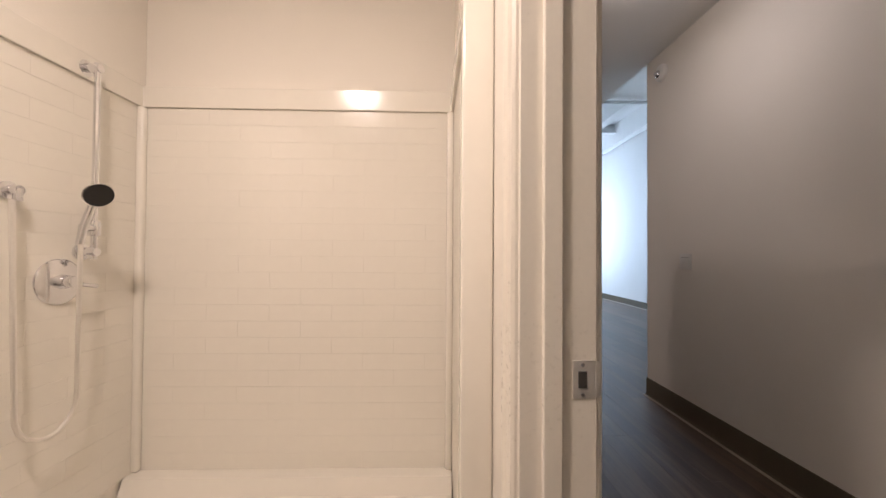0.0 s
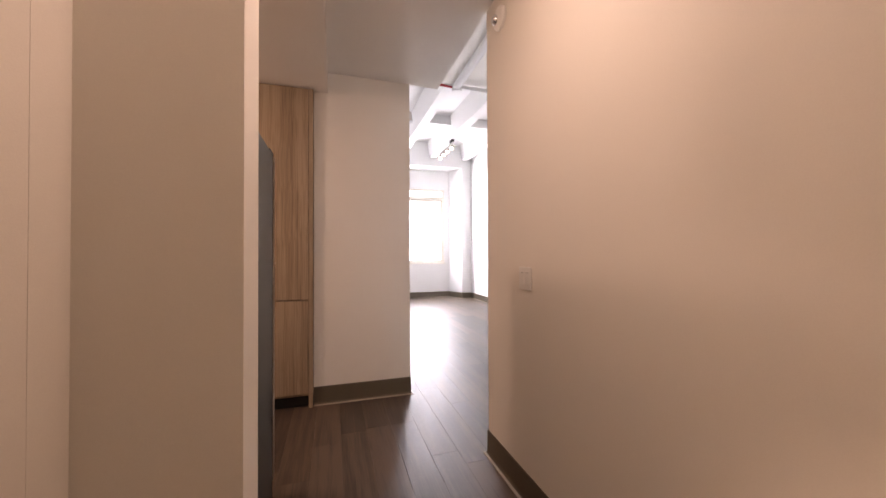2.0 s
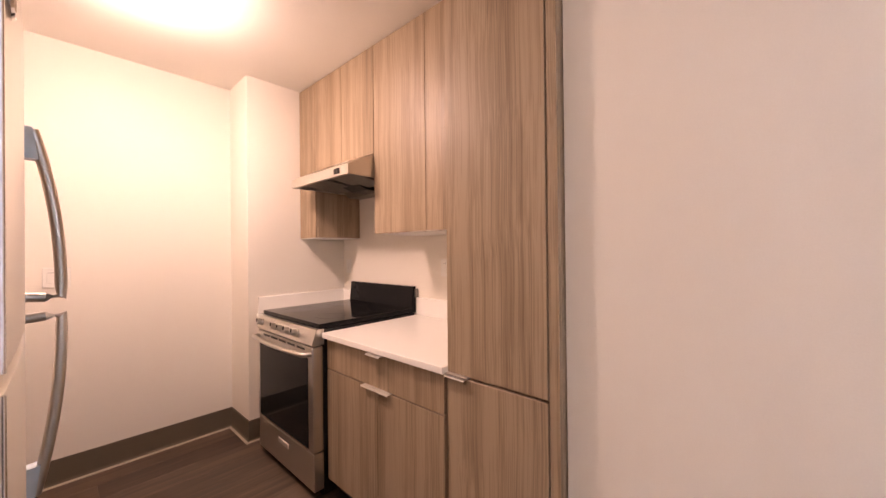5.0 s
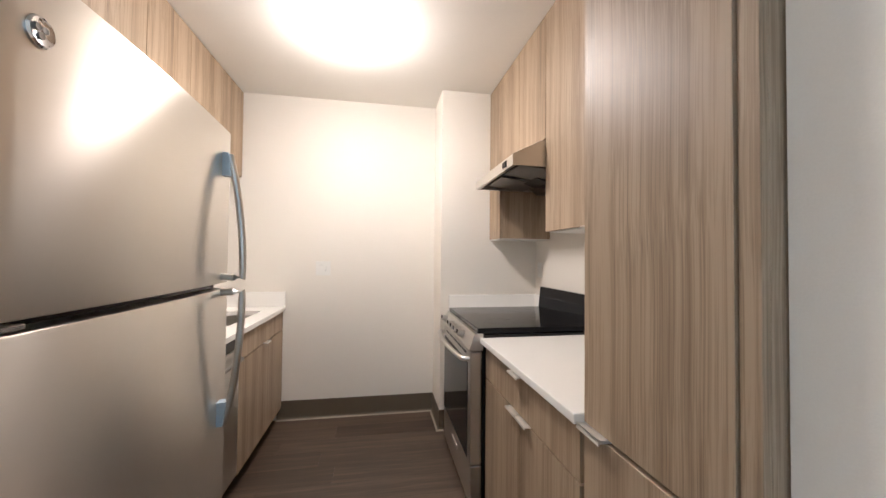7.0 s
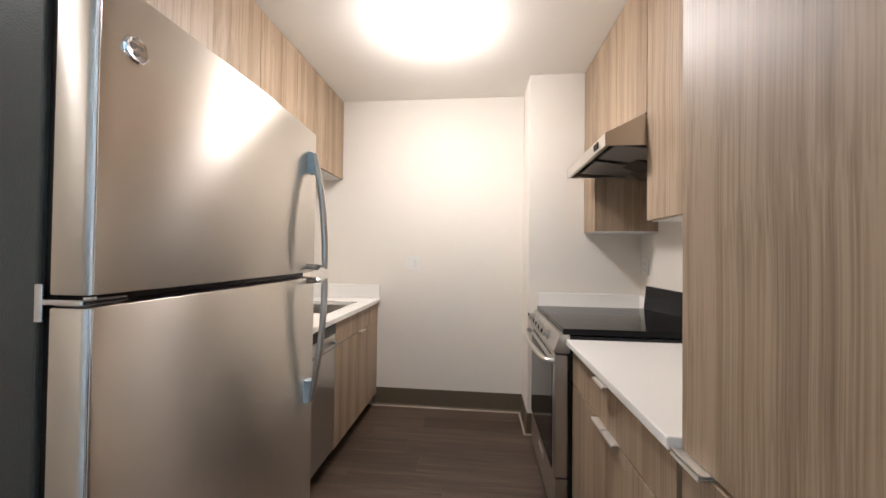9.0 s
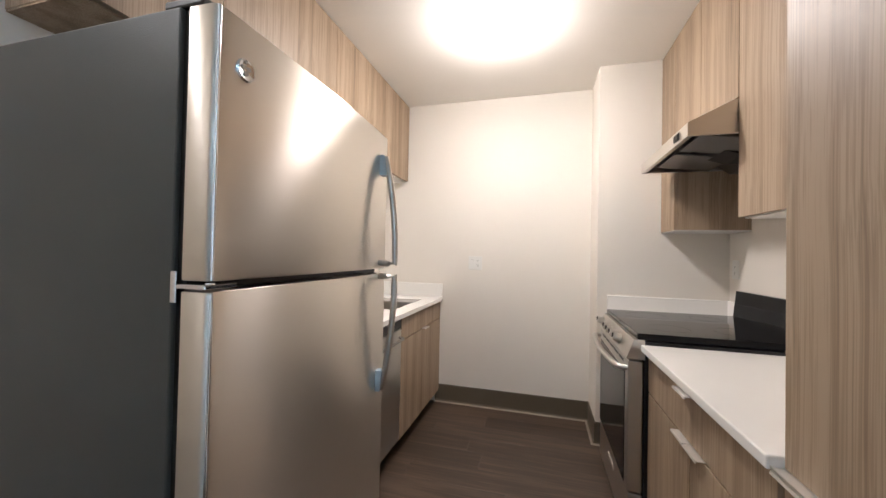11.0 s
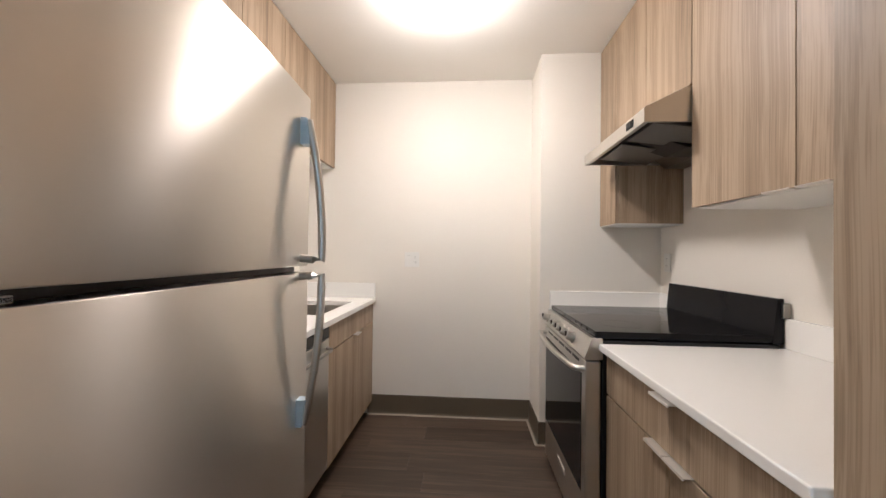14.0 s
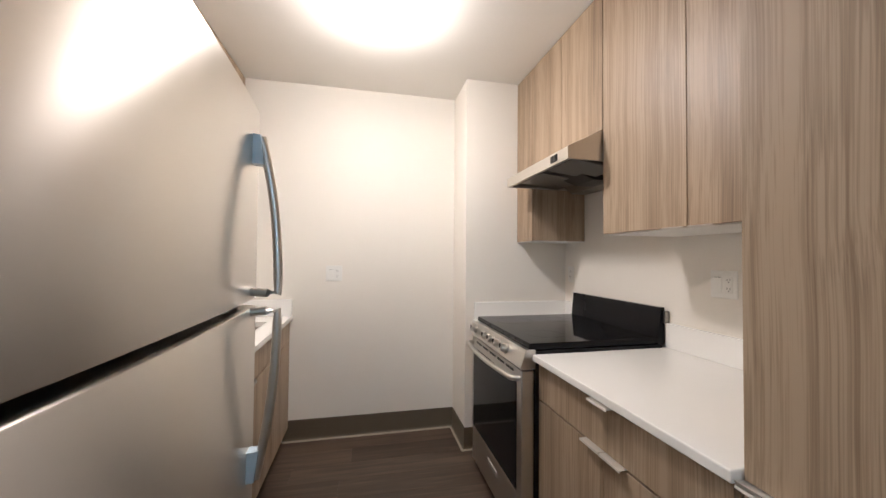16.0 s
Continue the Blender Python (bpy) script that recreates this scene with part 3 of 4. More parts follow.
# sink side
YL, YLW = 3.695, YP1
SX0, SX1, SY0, SY1 = -1.44, -0.86, 3.22, 3.60
wt = thing("sink_worktop", (-0.8, 3.4, CT0), "white quartz worktop with a cut-out for the sink", "worktop")
bm = bmesh.new()
for a in ((XE + 0.001, SX0, YLW + 0.001, 3.714), (SX1, -0.008, YLW + 0.001, 3.714), (SX0, SX1, YLW + 0.001, SY0), (SX0, SX1, SY1, 3.714)):
    box(bm, a[0], a[1], a[2], a[3], CT0, CT1)
bmesh.ops.remove_doubles(bm, verts=bm.verts[:], dist=0.0002)
part("slab", bm, QUARTZ, wt)
part("side_splash", B(XE + 0.001, XE + 0.02, YLW + 0.02, 3.71, CT1 + 0.0005, 1.035, bevel=0.002), QUARTZ, wt)
part("backsplash", B(XE + 0.021, -0.008, YLW + 0.001, YLW + 0.02, CT1 + 0.0005, 1.035, bevel=0.002), QUARTZ, wt)
sink = thing("sink", (-1.15, 3.41, 0.72), "undermounted stainless steel sink bowl", "sink")
bm = bmesh.new()
for a in ((SX0 - 0.01, SX0 + 0.003, SY0, SY1, 0.70, 0.8855), (SX1 - 0.003, SX1 + 0.01, SY0, SY1, 0.70, 0.8855), (SX0, SX1, SY0 - 0.01, SY0 + 0.003, 0.70, 0.8855), (SX0, SX1, SY1 - 0.003, SY1 + 0.01, 0.70, 0.8855), (SX0, SX1, SY0, SY1, 0.694, 0.702)):
    box(bm, *a)
part("bowl", bm, STEEL, sink)
bm = bmesh.new()
cyl(bm, (-1.15, 3.41, 0.702), (0, 0, 1), 0.045, 0.004, seg=24, bevel=0.001)
part("drain", bm, CHROME, sink)

sb = thing("sink_cabinet", (-1.21, 3.4, 0), "grey-brown woodgrain sink base cabinet with two doors", "cabinet")
bm = bmesh.new()
for a in ((XE + 0.002, XE + 0.02, YLW + 0.002, YL - 0.021, 0.10, 0.884), (-0.778, -0.76, YLW + 0.002, YL - 0.021, 0.10, 0.884), (XE + 0.02, -0.778, YLW + 0.002, YL - 0.021, 0.10, 0.12)):
    box(bm, *a)
part("body", bm, LAMINATE, sb)
part("toe_kick", B(XE + 0.002, -0.76, YLW + 0.01, YL - 0.075, 0.004, 0.0995), BLACK, sb)
front("false_drawer", XE + 0.002, -0.76, YL, 0.735, 0.884, sb, 1)
for xa, xb, px in ((XE + 0.002, -1.185, -1.235), (-1.185, -0.76, -1.135)):
    d = front("cabinet_door", xa, xb, YL, 0.104, 0.731, sb, 1)
    if px < -1.2:
        pull(px, YL, 0.7315, 0.09, d, 1)

dw = thing("dishwasher", (-0.45, 3.4, 0), "stainless steel dishwasher under the worktop", "dishwasher")
part("body", B(-0.755, -0.16, YLW + 0.03, YL - 0.03, 0.10, 0.875), BLACK, dw)
part("door_panel", B(-0.753, -0.162, YL - 0.03, YL + 0.004, 0.12, 0.815, bevel=0.004, seg=2), STEEL, dw)
part("control_strip", B(-0.753, -0.162, YL - 0.03, YL + 0.002, 0.818, 0.873, bevel=0.003), BLACK, dw, "black control strip")
part("toe_panel", B(-0.753, -0.162, YL - 0.09, YL - 0.07, 0.004, 0.10), BLACK, dw)
bm = bmesh.new()
tube(bm, [(-0.715, YL + 0.004, 0.77), (-0.715, YL + 0.032, 0.764), (-0.70, YL + 0.038, 0.764), (-0.215, YL + 0.038, 0.764), (-0.20, YL + 0.032, 0.764), (-0.20, YL + 0.004, 0.77)], 0.009, seg=10)
part("handle", bm, STEEL_DARK, dw, smooth=True)
part("end_panel", B(-0.158, -0.012, YLW + 0.002, YL, 0.004, 0.884, bevel=0.001), LAMINATE, dw, "woodgrain end panel")

# wall cabinets above the sink side and the refrigerator
for i, (xa, xb, split) in enumerate(((XE + 0.002, -0.868, -1.268), (-0.866, -0.08, -0.473), (-0.078, 0.745, 0.335))):
    lab = "woodgrain wall cabinet above the refrigerator" if i == 2 else "short grey-brown woodgrain wall cabinet below the ceiling"
    YUL = 3.405 if i == 2 else 3.365
    c = thing("wall_cabinet", ((xa + xb) / 2, 3.25, 1.95), lab, "cabinet", "short wall cabinets")
    carcass(xa, xb, YLW + 0.002, YUL - 0.021, 1.952, KC - 0.002, c)
    part("underside", B(xa + 0.002, xb - 0.002, YLW + 0.003, YUL - 0.026, 1.946, 1.9515), LAMINATE if i == 2 else PLASTIC, c, "woodgrain underside" if i == 2 else "pale melamine underside")
    for a, b in ((xa, split), (split, xb)):
        front("cabinet_door", a, b, YUL, 1.948, KC - 0.004, c, 1)

# ---- refrigerator ----
fr = thing("refrigerator", (0.46, 3.5, 0), "stainless steel top-freezer refrigerator with dark textured sides", "refrigerator")
FX0, FX1, FB, FC, FD, FE = 0.0, 0.833, 3.20, 3.853, 3.922, 3.942
part("case", B(FX0, FX1, FB, FC, 0.03, 1.772, bevel=0.004, seg=2), FRSIDE, fr, "dark grey textured metal case")
part("gasket", B(FX0 + 0.008, FX1 - 0.010, FC, FC + 0.024, 0.11, 1.768), BLACK, fr, "black door gasket")
part("grille", B(FX0 + 0.01, FX1 - 0.01, FC - 0.03, FC + 0.02, 0.02, 0.10, bevel=0.004), BLACK, fr)
for fx in (FX0 + 0.05, FX1 - 0.05):
    for fy in (FB + 0.06, FC - 0.06):
        bm = bmesh.new()
        cyl(bm, (fx, fy, 0.004), (0, 0, 1), 0.02, 0.028, seg=14)
        part("foot", bm, BLACK, fr)


def bow(x):
    """The doors' front: bowed, and a little further out at the hinge side."""
    u = (x - FX0) / (FX1 - FX0)
    return FD + (FE - FD) * u + 0.012 * (1 - (2 * u - 1) ** 2)


def fridge_door(z0, z1):
    """A door whose front bows outwards a little and rounds over at the hinge side and the handle side."""
    pts = [(FX0, FC + 0.024), (FX0, FD - 0.012)]
    n = 28
    for i in range(n + 1):
        u = i / n
        x = FX0 + 0.010 + u * (FX1 - FX0 - 0.024)
        pts.append((x, bow(x)))
    pts += [(FX1 - 0.008, FE - 0.001), (FX1 - 0.004, FE - 0.004), (FX1 - 0.001, FE - 0.012), (FX1, FC + 0.024)]
    bm = bmesh.new()
    prism(bm, pts, "z", z0, z1)
    es = [e for e in bm.edges if abs(e.verts[0].co.z - e.verts[1].co.z) < 1e-6]
    bmesh.ops.bevel(bm, geom=es, offset=0.003, segments=2, affect="EDGES", profile=0.5)
    return bm


ZS = 1.212
for nm, z0, z1 in (("freezer_door", ZS + 0.020, 1.768), ("fridge_door", 0.115, ZS)):
    d = part(nm, fridge_door(z0, z1), DOORSTEEL, fr, "brushed stainless steel door", smooth=True)
    bm = bmesh.new()
    tube(bm, [(FX1 - 0.009, FE - 0.002, z0 + 0.002), (FX1 - 0.009, FE - 0.002, (z0 + z1) / 2), (FX1 - 0.009, FE - 0.002, z1 - 0.002)], 0.0038, seg=12, up=(0, 1, 0))
    part("edge_trim", bm, CHROME, d, "polished rounded edge", smooth=True)
    up = nm == "freezer_door"
    za, zb = (1.252, 1.674) if up else (1.205, 0.760)
    hx = 0.072
    bm = bmesh.new()
    pts = []
    for i in range(15):
        u = i / 14
        z = za + (zb - za) * u
        out = 0.067 * (1 - 0.72 * u ** 2.2)
        pts.append((hx, bow(hx) + out, z))
    tube(bm, [(hx, bow(hx) - 0.004, za + (0.004 if up else -0.004)), (hx, bow(hx) + 0.04, za)] + pts, 0.0115, 0.012, 12, up=(0, 1, 0))
    hnd = part("handle", bm, STEEL, d, "bowed grey metal handle", smooth=True)
    bm = bmesh.new()
    s = 1 if up else -1
    zc = zb - s * 0.036
    prism(bm, [(bow(hx) - 0.006, zc - s * 0.038), (bow(hx) + 0.030, zc - s * 0.040), (bow(hx) + 0.020, zc + s * 0.040), (bow(hx) - 0.006, zc + s * 0.042)], "x", hx - 0.017, hx + 0.017)
    part("end_cap", bm, FILM, hnd, "end cap still in pale blue film")
em = bmesh.new()
lathe(em, (0.764, bow(0.764), 1.667), [(0.024, -0.004), (0.024, 0.002), (0.021, 0.005), (0.018, 0.003), (0.0, 0.003)], 28, "y")
badge = part("badge", em, CHROME, fr, "round chrome badge", smooth=True)
em = bmesh.new()
for dx, dz in ((-0.006, 0.005), (0.006, 0.005), (0.0, -0.006)):
    lathe(em, (0.764 + dx, bow(0.764) + 0.003, 1.667 + dz), [(0.0055, 0.0), (0.0055, 0.0012), (0.004, 0.0012), (0.004, 0.0004), (0.0, 0.0004)], 14, "y")
part("badge_relief", em, STEEL_DARK, badge)
bm = bmesh.new()
box(bm, FX1 - 0.075, FX1 + 0.002, FC + 0.0, FE - 0.006, ZS + 0.003, ZS + 0.013, 0.002)
box(bm, FX1 - 0.001, FX1 + 0.003, FC - 0.002, FC + 0.012, ZS - 0.024, ZS + 0.038, 0.001)
cyl(bm, (FX1 - 0.03, FE - 0.03, ZS + 0.001), (0, 0, 1), 0.009, 0.014, seg=14)
part("hinge", bm, CHROME, fr, "bright metal middle hinge")
part("top_hinge_cover", B(FX1 - 0.09, FX1 - 0.004, FC - 0.05, FD - 0.02, 1.7725, 1.792, bevel=0.005, seg=2), BLACK, fr, "black plastic hinge cover")

# ---- range ----
rg = thing("range", (-0.76, 5.3, 0), "stainless steel electric range with a black glass cooktop", "range")
RX0, RX1 = -1.143, -0.385
part("body", B(RX0 + 0.003, RX1 - 0.003, 4.99, YK - 0.03, 0.02, 0.925), BLACK, rg, "black painted sides")
top = part("cooktop", B(RX0, RX1, 4.962, YK - 0.045, 0.934, 0.962, bevel=0.004, seg=2), GLASSBLACK, rg, "glossy black glass cooktop")
MARK = material("burner_mark", (0.03, 0.03, 0.03), 0.2)
for cx, cy, r in ((-0.95, 5.14, 0.11), (-0.57, 5.14, 0.09), (-0.95, 5.44, 0.08), (-0.57, 5.44, 0.11)):
    bm = bmesh.new()
    lathe(bm, (cx, cy, 0.9605), [(r, 0.0), (r, 0.0018), (r - 0.002, 0.0018), (r - 0.002, 0.0)], 40)
    part("burner_ring", bm, MARK, top)
bm = bmesh.new()
prism(bm, [(YK - 0.062, 0.93), (YK - 0.044, 1.112), (YK - 0.02, 1.112), (YK - 0.02, 0.93)], "x", RX0 + 0.004, RX1 + 0.002)
part("backguard", bm, GLASSBLACK, rg, "black glass backguard")
part("backguard_bracket", B(RX1 + 0.0025, RX1 + 0.016, YK - 0.032, YK - 0.004, 1.035, 1.095, 0.002), STEEL_DARK, rg, "grey metal bracket")
bm = bmesh.new()
prism(bm, [(4.992, 0.934), (4.948, 0.934), (4.918, 0.852), (4.924, 0.846), (4.992, 0.846)], "x", RX0, RX1)
ctrl = part("control_panel", bm, STEEL, rg)
for kx in (-1.085, -0.865, -0.775, -0.685, -0.585):
    bm = bmesh.new()
    c = Vector((kx, 4.931, 0.892))
    cyl(bm, c, (0, -0.94, 0.34), 0.026, 0.008, seg=24, bevel=0.001)
    cyl(bm, c + Vector((0, -0.0075, 0.0027)), (0, -0.94, 0.34), 0.021, 0.026, r2=0.018, seg=24, bevel=0.002)
    k = part("knob", bm, STEEL, ctrl, "round metal control knob", smooth=True)
    part("pointer", B(kx - 0.002, kx + 0.002, 4.893, 4.901, 0.898, 0.920), SLOT, k)
od = part("oven_door", B(RX0 + 0.004, RX1 - 0.004, 4.925, 4.988, 0.262, 0.838, bevel=0.006, seg=2), STEEL, rg)
part("oven_window", B(RX0 + 0.04, RX1 - 0.055, 4.9225, 4.93, 0.275, 0.775, bevel=0.002), GLASSBLACK, od, "dark oven window")
for i in range(5):
    sx = RX0 + 0.10 + i * 0.118
    part("vent_slot", B(sx, sx + 0.095, 4.9235, 4.93, 0.812, 0.824), BLACK, od)
bm = bmesh.new()
hp = [(RX0 + 0.03, 4.93, 0.800), (RX0 + 0.034, 4.895, 0.802)]
for i in range(13):
    u = i / 12
    hp.append((RX0 + 0.05 + u * (RX1 - RX0 - 0.10), 4.885 - 0.022 * math.sin(math.pi * u), 0.803))
hp += [(RX1 - 0.034, 4.895, 0.802), (RX1 - 0.03, 4.93, 0.800)]
tube(bm, hp, 0.015, 0.013, 12)
part("oven_handle", bm, STEEL, od, "bowed steel bar handle", smooth=True)
dr = part("storage_drawer", B(RX0 + 0.004, RX1 - 0.004, 4.93, 4.988, 0.05, 0.255, bevel=0.005, seg=2), STEEL, rg)
part("drawer_grip", B(-0.84, -0.70, 4.9265, 4.934, 0.175, 0.207, bevel=0.003), SATIN, dr, "recessed pale grip")
part("plinth", B(RX0 + 0.02, RX1 - 0.02, 4.99, 5.05, 0.004, 0.05), BLACK, rg)

# ---- wall plates ----
def plate(name, at, u, out, w, h, label, kinds):
    """A screwless cover plate; u is the way across the wall, out the way off it. kinds: outlet or switch, one a gang."""
    u, out, at = Vector(u), Vector(out), Vector(at)
    t = thing(name, at, label, name.split("_")[-1])

    def slab(nm, cx, cz, ww, hh, d0, d1, mat, par, bevel=0.001):
        p, q = at + u * (cx - ww / 2) + out * d0, at + u * (cx + ww / 2) + out * d1
        xs, ys = sorted((p.x, q.x)), sorted((p.y, q.y))
        return part(nm, B(*xs, *ys, at.z + cz - hh / 2, at.z + cz + hh / 2, bevel=bevel), mat, par)

    slab("cover_plate", 0, 0, w, h, 0.0005, 0.007, PLASTIC, t, 0.002)
    n = len(kinds)
    for i, kd in enumerate(kinds):
        cx = (i - (n - 1) / 2) * 0.046
        face = slab("rocker" if kd == "switch" else "socket_face", cx, 0, 0.033, 0.067, 0.006, 0.009, PLASTIC, t)
        if kd == "outlet":
            for cz in (-0.019, 0.019):
                for dx in (-0.006, 0.006):
                    slab("slot", cx + dx, cz + 0.002, 0.002, 0.008, 0.008, 0.0095, SLOT, face, 0)
                slab("ground_hole", cx, cz - 0.008, 0.004, 0.004, 0.008, 0.0095, SLOT, face, 0)
        else:
            slab("rocker_line", cx, 0.029, 0.028, 0.0015, 0.0085, 0.0095, SLOT, face, 0)
    return t


plate("wall_outlet", (XE, 4.00, 1.225), (0, 1, 0), (1, 0, 0), 0.116, 0.116, "white double wall plate with switch and outlet", ("switch", "outlet"))
plate("wall_outlet", (-0.094, YK, 1.248), (1, 0, 0), (0, -1, 0), 0.116, 0.116, "white wall plate with switch and outlet above the worktop", ("switch", "outlet"))
plate("wall_outlet", (-1.235, YK, 1.235), (1, 0, 0), (0, -1, 0), 0.072, 0.116, "small white outlet behind the range", ("outlet",))
plate("light_switch", (HX1, 3.49, 1.140), (0, -1, 0), (-1, 0, 0), 0.116, 0.116, "white double rocker switch on the hall wall", ("switch", "switch"))

sm = thing("fire_alarm", (HX1, 3.745, 2.635), "round white wall-mounted alarm with a clear strobe", "alarm")
bm = bmesh.new()
lathe(bm, (HX1, 3.745, 2.635), [(0.066, -0.001), (0.066, -0.018), (0.060, -0.026), (0.045, -0.032), (0.0, -0.034)], 32, "x")
part("housing", bm, PLASTIC, sm, smooth=True)
bm = bmesh.new()
lathe(bm, (HX1 - 0.031, 3.76, 2.63), [(0.03, 0.0), (0.027, -0.012), (0.016, -0.022), (0.0, -0.024)], 24, "x")
part("strobe_lens", bm, CHROME, sm, "clear strobe lens", smooth=True)

# ceiling vent
vt = thing("ceiling_vent", (0.225, 4.56, KC), "white slatted ceiling vent in a broad frame", "vent")
VX0, VX1, VY0, VY1 = 0.13, 0.318, 4.33, 4.785
bm = bmesh.new()
for a in ((VX0, VX1, VY0, VY0 + 0.045), (VX0, VX1, VY1 - 0.045, VY1), (VX0, VX0 + 0.045, VY0 + 0.045, VY1 - 0.045), (VX1 - 0.045, VX1, VY0 + 0.045, VY1 - 0.045)):
    box(bm, a[0], a[1], a[2], a[3], KC - 0.011, KC - 0.0005, 0.002)
part("frame", bm, PLASTIC, vt)
part("backing", B(VX0 + 0.045, VX1 - 0.045, VY0 + 0.045, VY1 - 0.045, KC - 0.0025, KC - 0.0005), SLOT, vt)
for i in range(5):
    x = VX0 + 0.050 + i * 0.0195
    bm = bmesh.new()
    prism(bm, [(x, KC - 0.004), (x + 0.002, KC - 0.003), (x + 0.011, KC - 0.011), (x + 0.009, KC - 0.012)], "y", VY0 + 0.045, VY1 - 0.045)
    part("slat", bm, PLASTIC, vt)


# ceiling lamps
def dome(at, label):
    lt = thing("ceiling_light", at, label, "lamp", "round ceiling lights")
    bm = bmesh.new()
    lathe(bm, at, [(0.120, -0.0005), (0.120, -0.010), (0.0, -0.010)], 40)
    part("base", bm, PLASTIC, lt, smooth=True)
    bm = bmesh.new()
    lathe(bm, at, [(0.150, -0.010), (0.165, -0.025), (0.160, -0.05), (0.140, -0.085), (0.105, -0.112), (0.055, -0.127), (0.0, -0.131)], 40)
    sh = part("shade", bm, GLOW, lt, "lit opal glass dome", smooth=True)
    sh.visible_shadow = False
    return lt


dome((-0.65, 4.28, KC), "lit round opal glass ceiling light in the kitchen")
dome((1.40, 2.85, HC), "lit round opal glass ceiling light in the hall")

dome((-0.45, 1.12, HC), "lit round opal glass ceiling light in the bathroom")

# ---- living room ceiling fittings ----
def pipe(name, pts, r, mat, label):
    bm = bmesh.new()
    tube(bm, pts, r, seg=12)
    return solid(name, bm, mat, label, "pipe", "structure", smooth=True)


pipe("sprinkler_pipe", [(1.80, 7.06, 3.86), (2.55, 7.06, 3.86), (2.95, 7.06, 3.83)], 0.018, RED, "red painted sprinkler pipe under the ceiling")
pipe("conduit_pipe", [(2.95, 7.05, 3.85), (3.8, 7.05, 3.85), (4.87, 7.05, 3.85)], 0.03, WHITE, "white painted pipe across the ceiling")
pipe("conduit_pipe", [(2.88, 4.0, 3.84), (2.95, 7.0, 3.84)], 0.06, WHITE, "thick white painted pipe along the ceiling")
bm = bmesh.new()
cyl(bm, (2.96, 7.05, 3.77), (0, 0, 1), 0.075, 0.12, seg=24, bevel=0.01)
solid("pipe_fitting", bm, WHITE, "white painted round pipe fitting", "pipe", "structure", smooth=True)
tk = thing("track_light", (3.75, 10.0, 3.7), "ceiling track with four lit spot lamps", "lamp")
part("track", B(3.735, 3.765, 9.5, 10.6, 3.79, 3.82, bevel=0.003), STEEL_DARK, tk)
part("feed_box", B(3.715, 3.785, 9.55, 9.70, 3.81, 3.882, bevel=0.004), BLACK, tk)
for i in range(4):
    y = 9.6 + i * 0.3
    bm = bmesh.new()
    cyl(bm, (3.75, y, 3.79), (0, 0, -1), 0.006, 0.06, seg=10)
    cyl(bm, (3.75, y, 3.74), (-0.3, -0.5, -0.8), 0.028, 0.09, r2=0.04, seg=18)
    hd = part("spot_head", bm, STEEL_DARK, tk, "grey metal spot head", smooth=True)
    bm = bmesh.new()
    d = Vector((-0.3, -0.5, -0.8)).normalized()
    cyl(bm, Vector((3.75, y, 3.74)) + d * 0.088, d, 0.036, 0.006, seg=18)
    part("lit_lens", bm, GLOW_SPOT, hd)

# ---- bathroom ----
SB, SLX, SRX, SFY = 2.756, -1.181, 0.345, 1.95
SZ0, SZ1, SZT = 0.128, 1.888, 1.99
sh = thing("shower_surround", (-0.4, 2.5, 0), "cream moulded shower surround with a tile pattern", "shower")
bm = bmesh.new()
prism(bm, [(SLX - 0.008, SFY), (SLX - 0.008, 2.786), (SRX + 0.007, 2.786), (SRX + 0.007, SFY), (SRX + 0.003, SFY), (SRX + 0.003, SB + 0.0012), (SLX - 0.0012, SB + 0.0012), (SLX - 0.0012, SFY)], "z", SZ0, SZ1)
part("backing", bm, GROUT, sh)
bm = bmesh.new()
prism(bm, [(SLX - 0.008, SFY), (SLX - 0.008, 2.786), (SRX + 0.007, 2.786), (SRX + 0.007, SFY), (SRX - 0.012, SFY), (SRX - 0.012, SB - 0.012), (SLX + 0.012, SB - 0.012), (SLX + 0.012, SFY)], "z", SZ1, SZT)
bmesh.ops.bevel(bm, geom=bm.edges[:], offset=0.004, segments=2, affect="EDGES", profile=0.5)
part("top_band", bm, ACRYLIC, sh, "smooth plain band along the top")
for xa, xb in ((SLX - 0.006, SLX + 0.03), (SRX - 0.03, SRX + 0.005)):
    part("corner_cove", B(xa, xb, SB - 0.03, SB + 0.006, SZ0, SZ1, 0.012, 3), ACRYLIC, sh, smooth=True)
for xa, xb in ((SRX - 0.02, 0.409), (SLX - 0.008, SLX + 0.03)):
    part("front_flange", B(xa, xb, SFY - 0.045, SFY + 0.02, 0.004, SZT, 0.008, 3), ACRYLIC, sh, smooth=True)
bm = bmesh.new()
prism(bm, [(SFY, 0.005), (SFY, 0.14), (SFY + 0.07, 0.14), (SFY + 0.09, 0.07), (SB - 0.10, 0.06), (SB - 0.07, SZ0), (SB + 0.003, SZ0), (SB + 0.003, 0.005)], "x", SLX, SRX)
part("shower_pan", bm, ACRYLIC, sh, "cream shower pan")

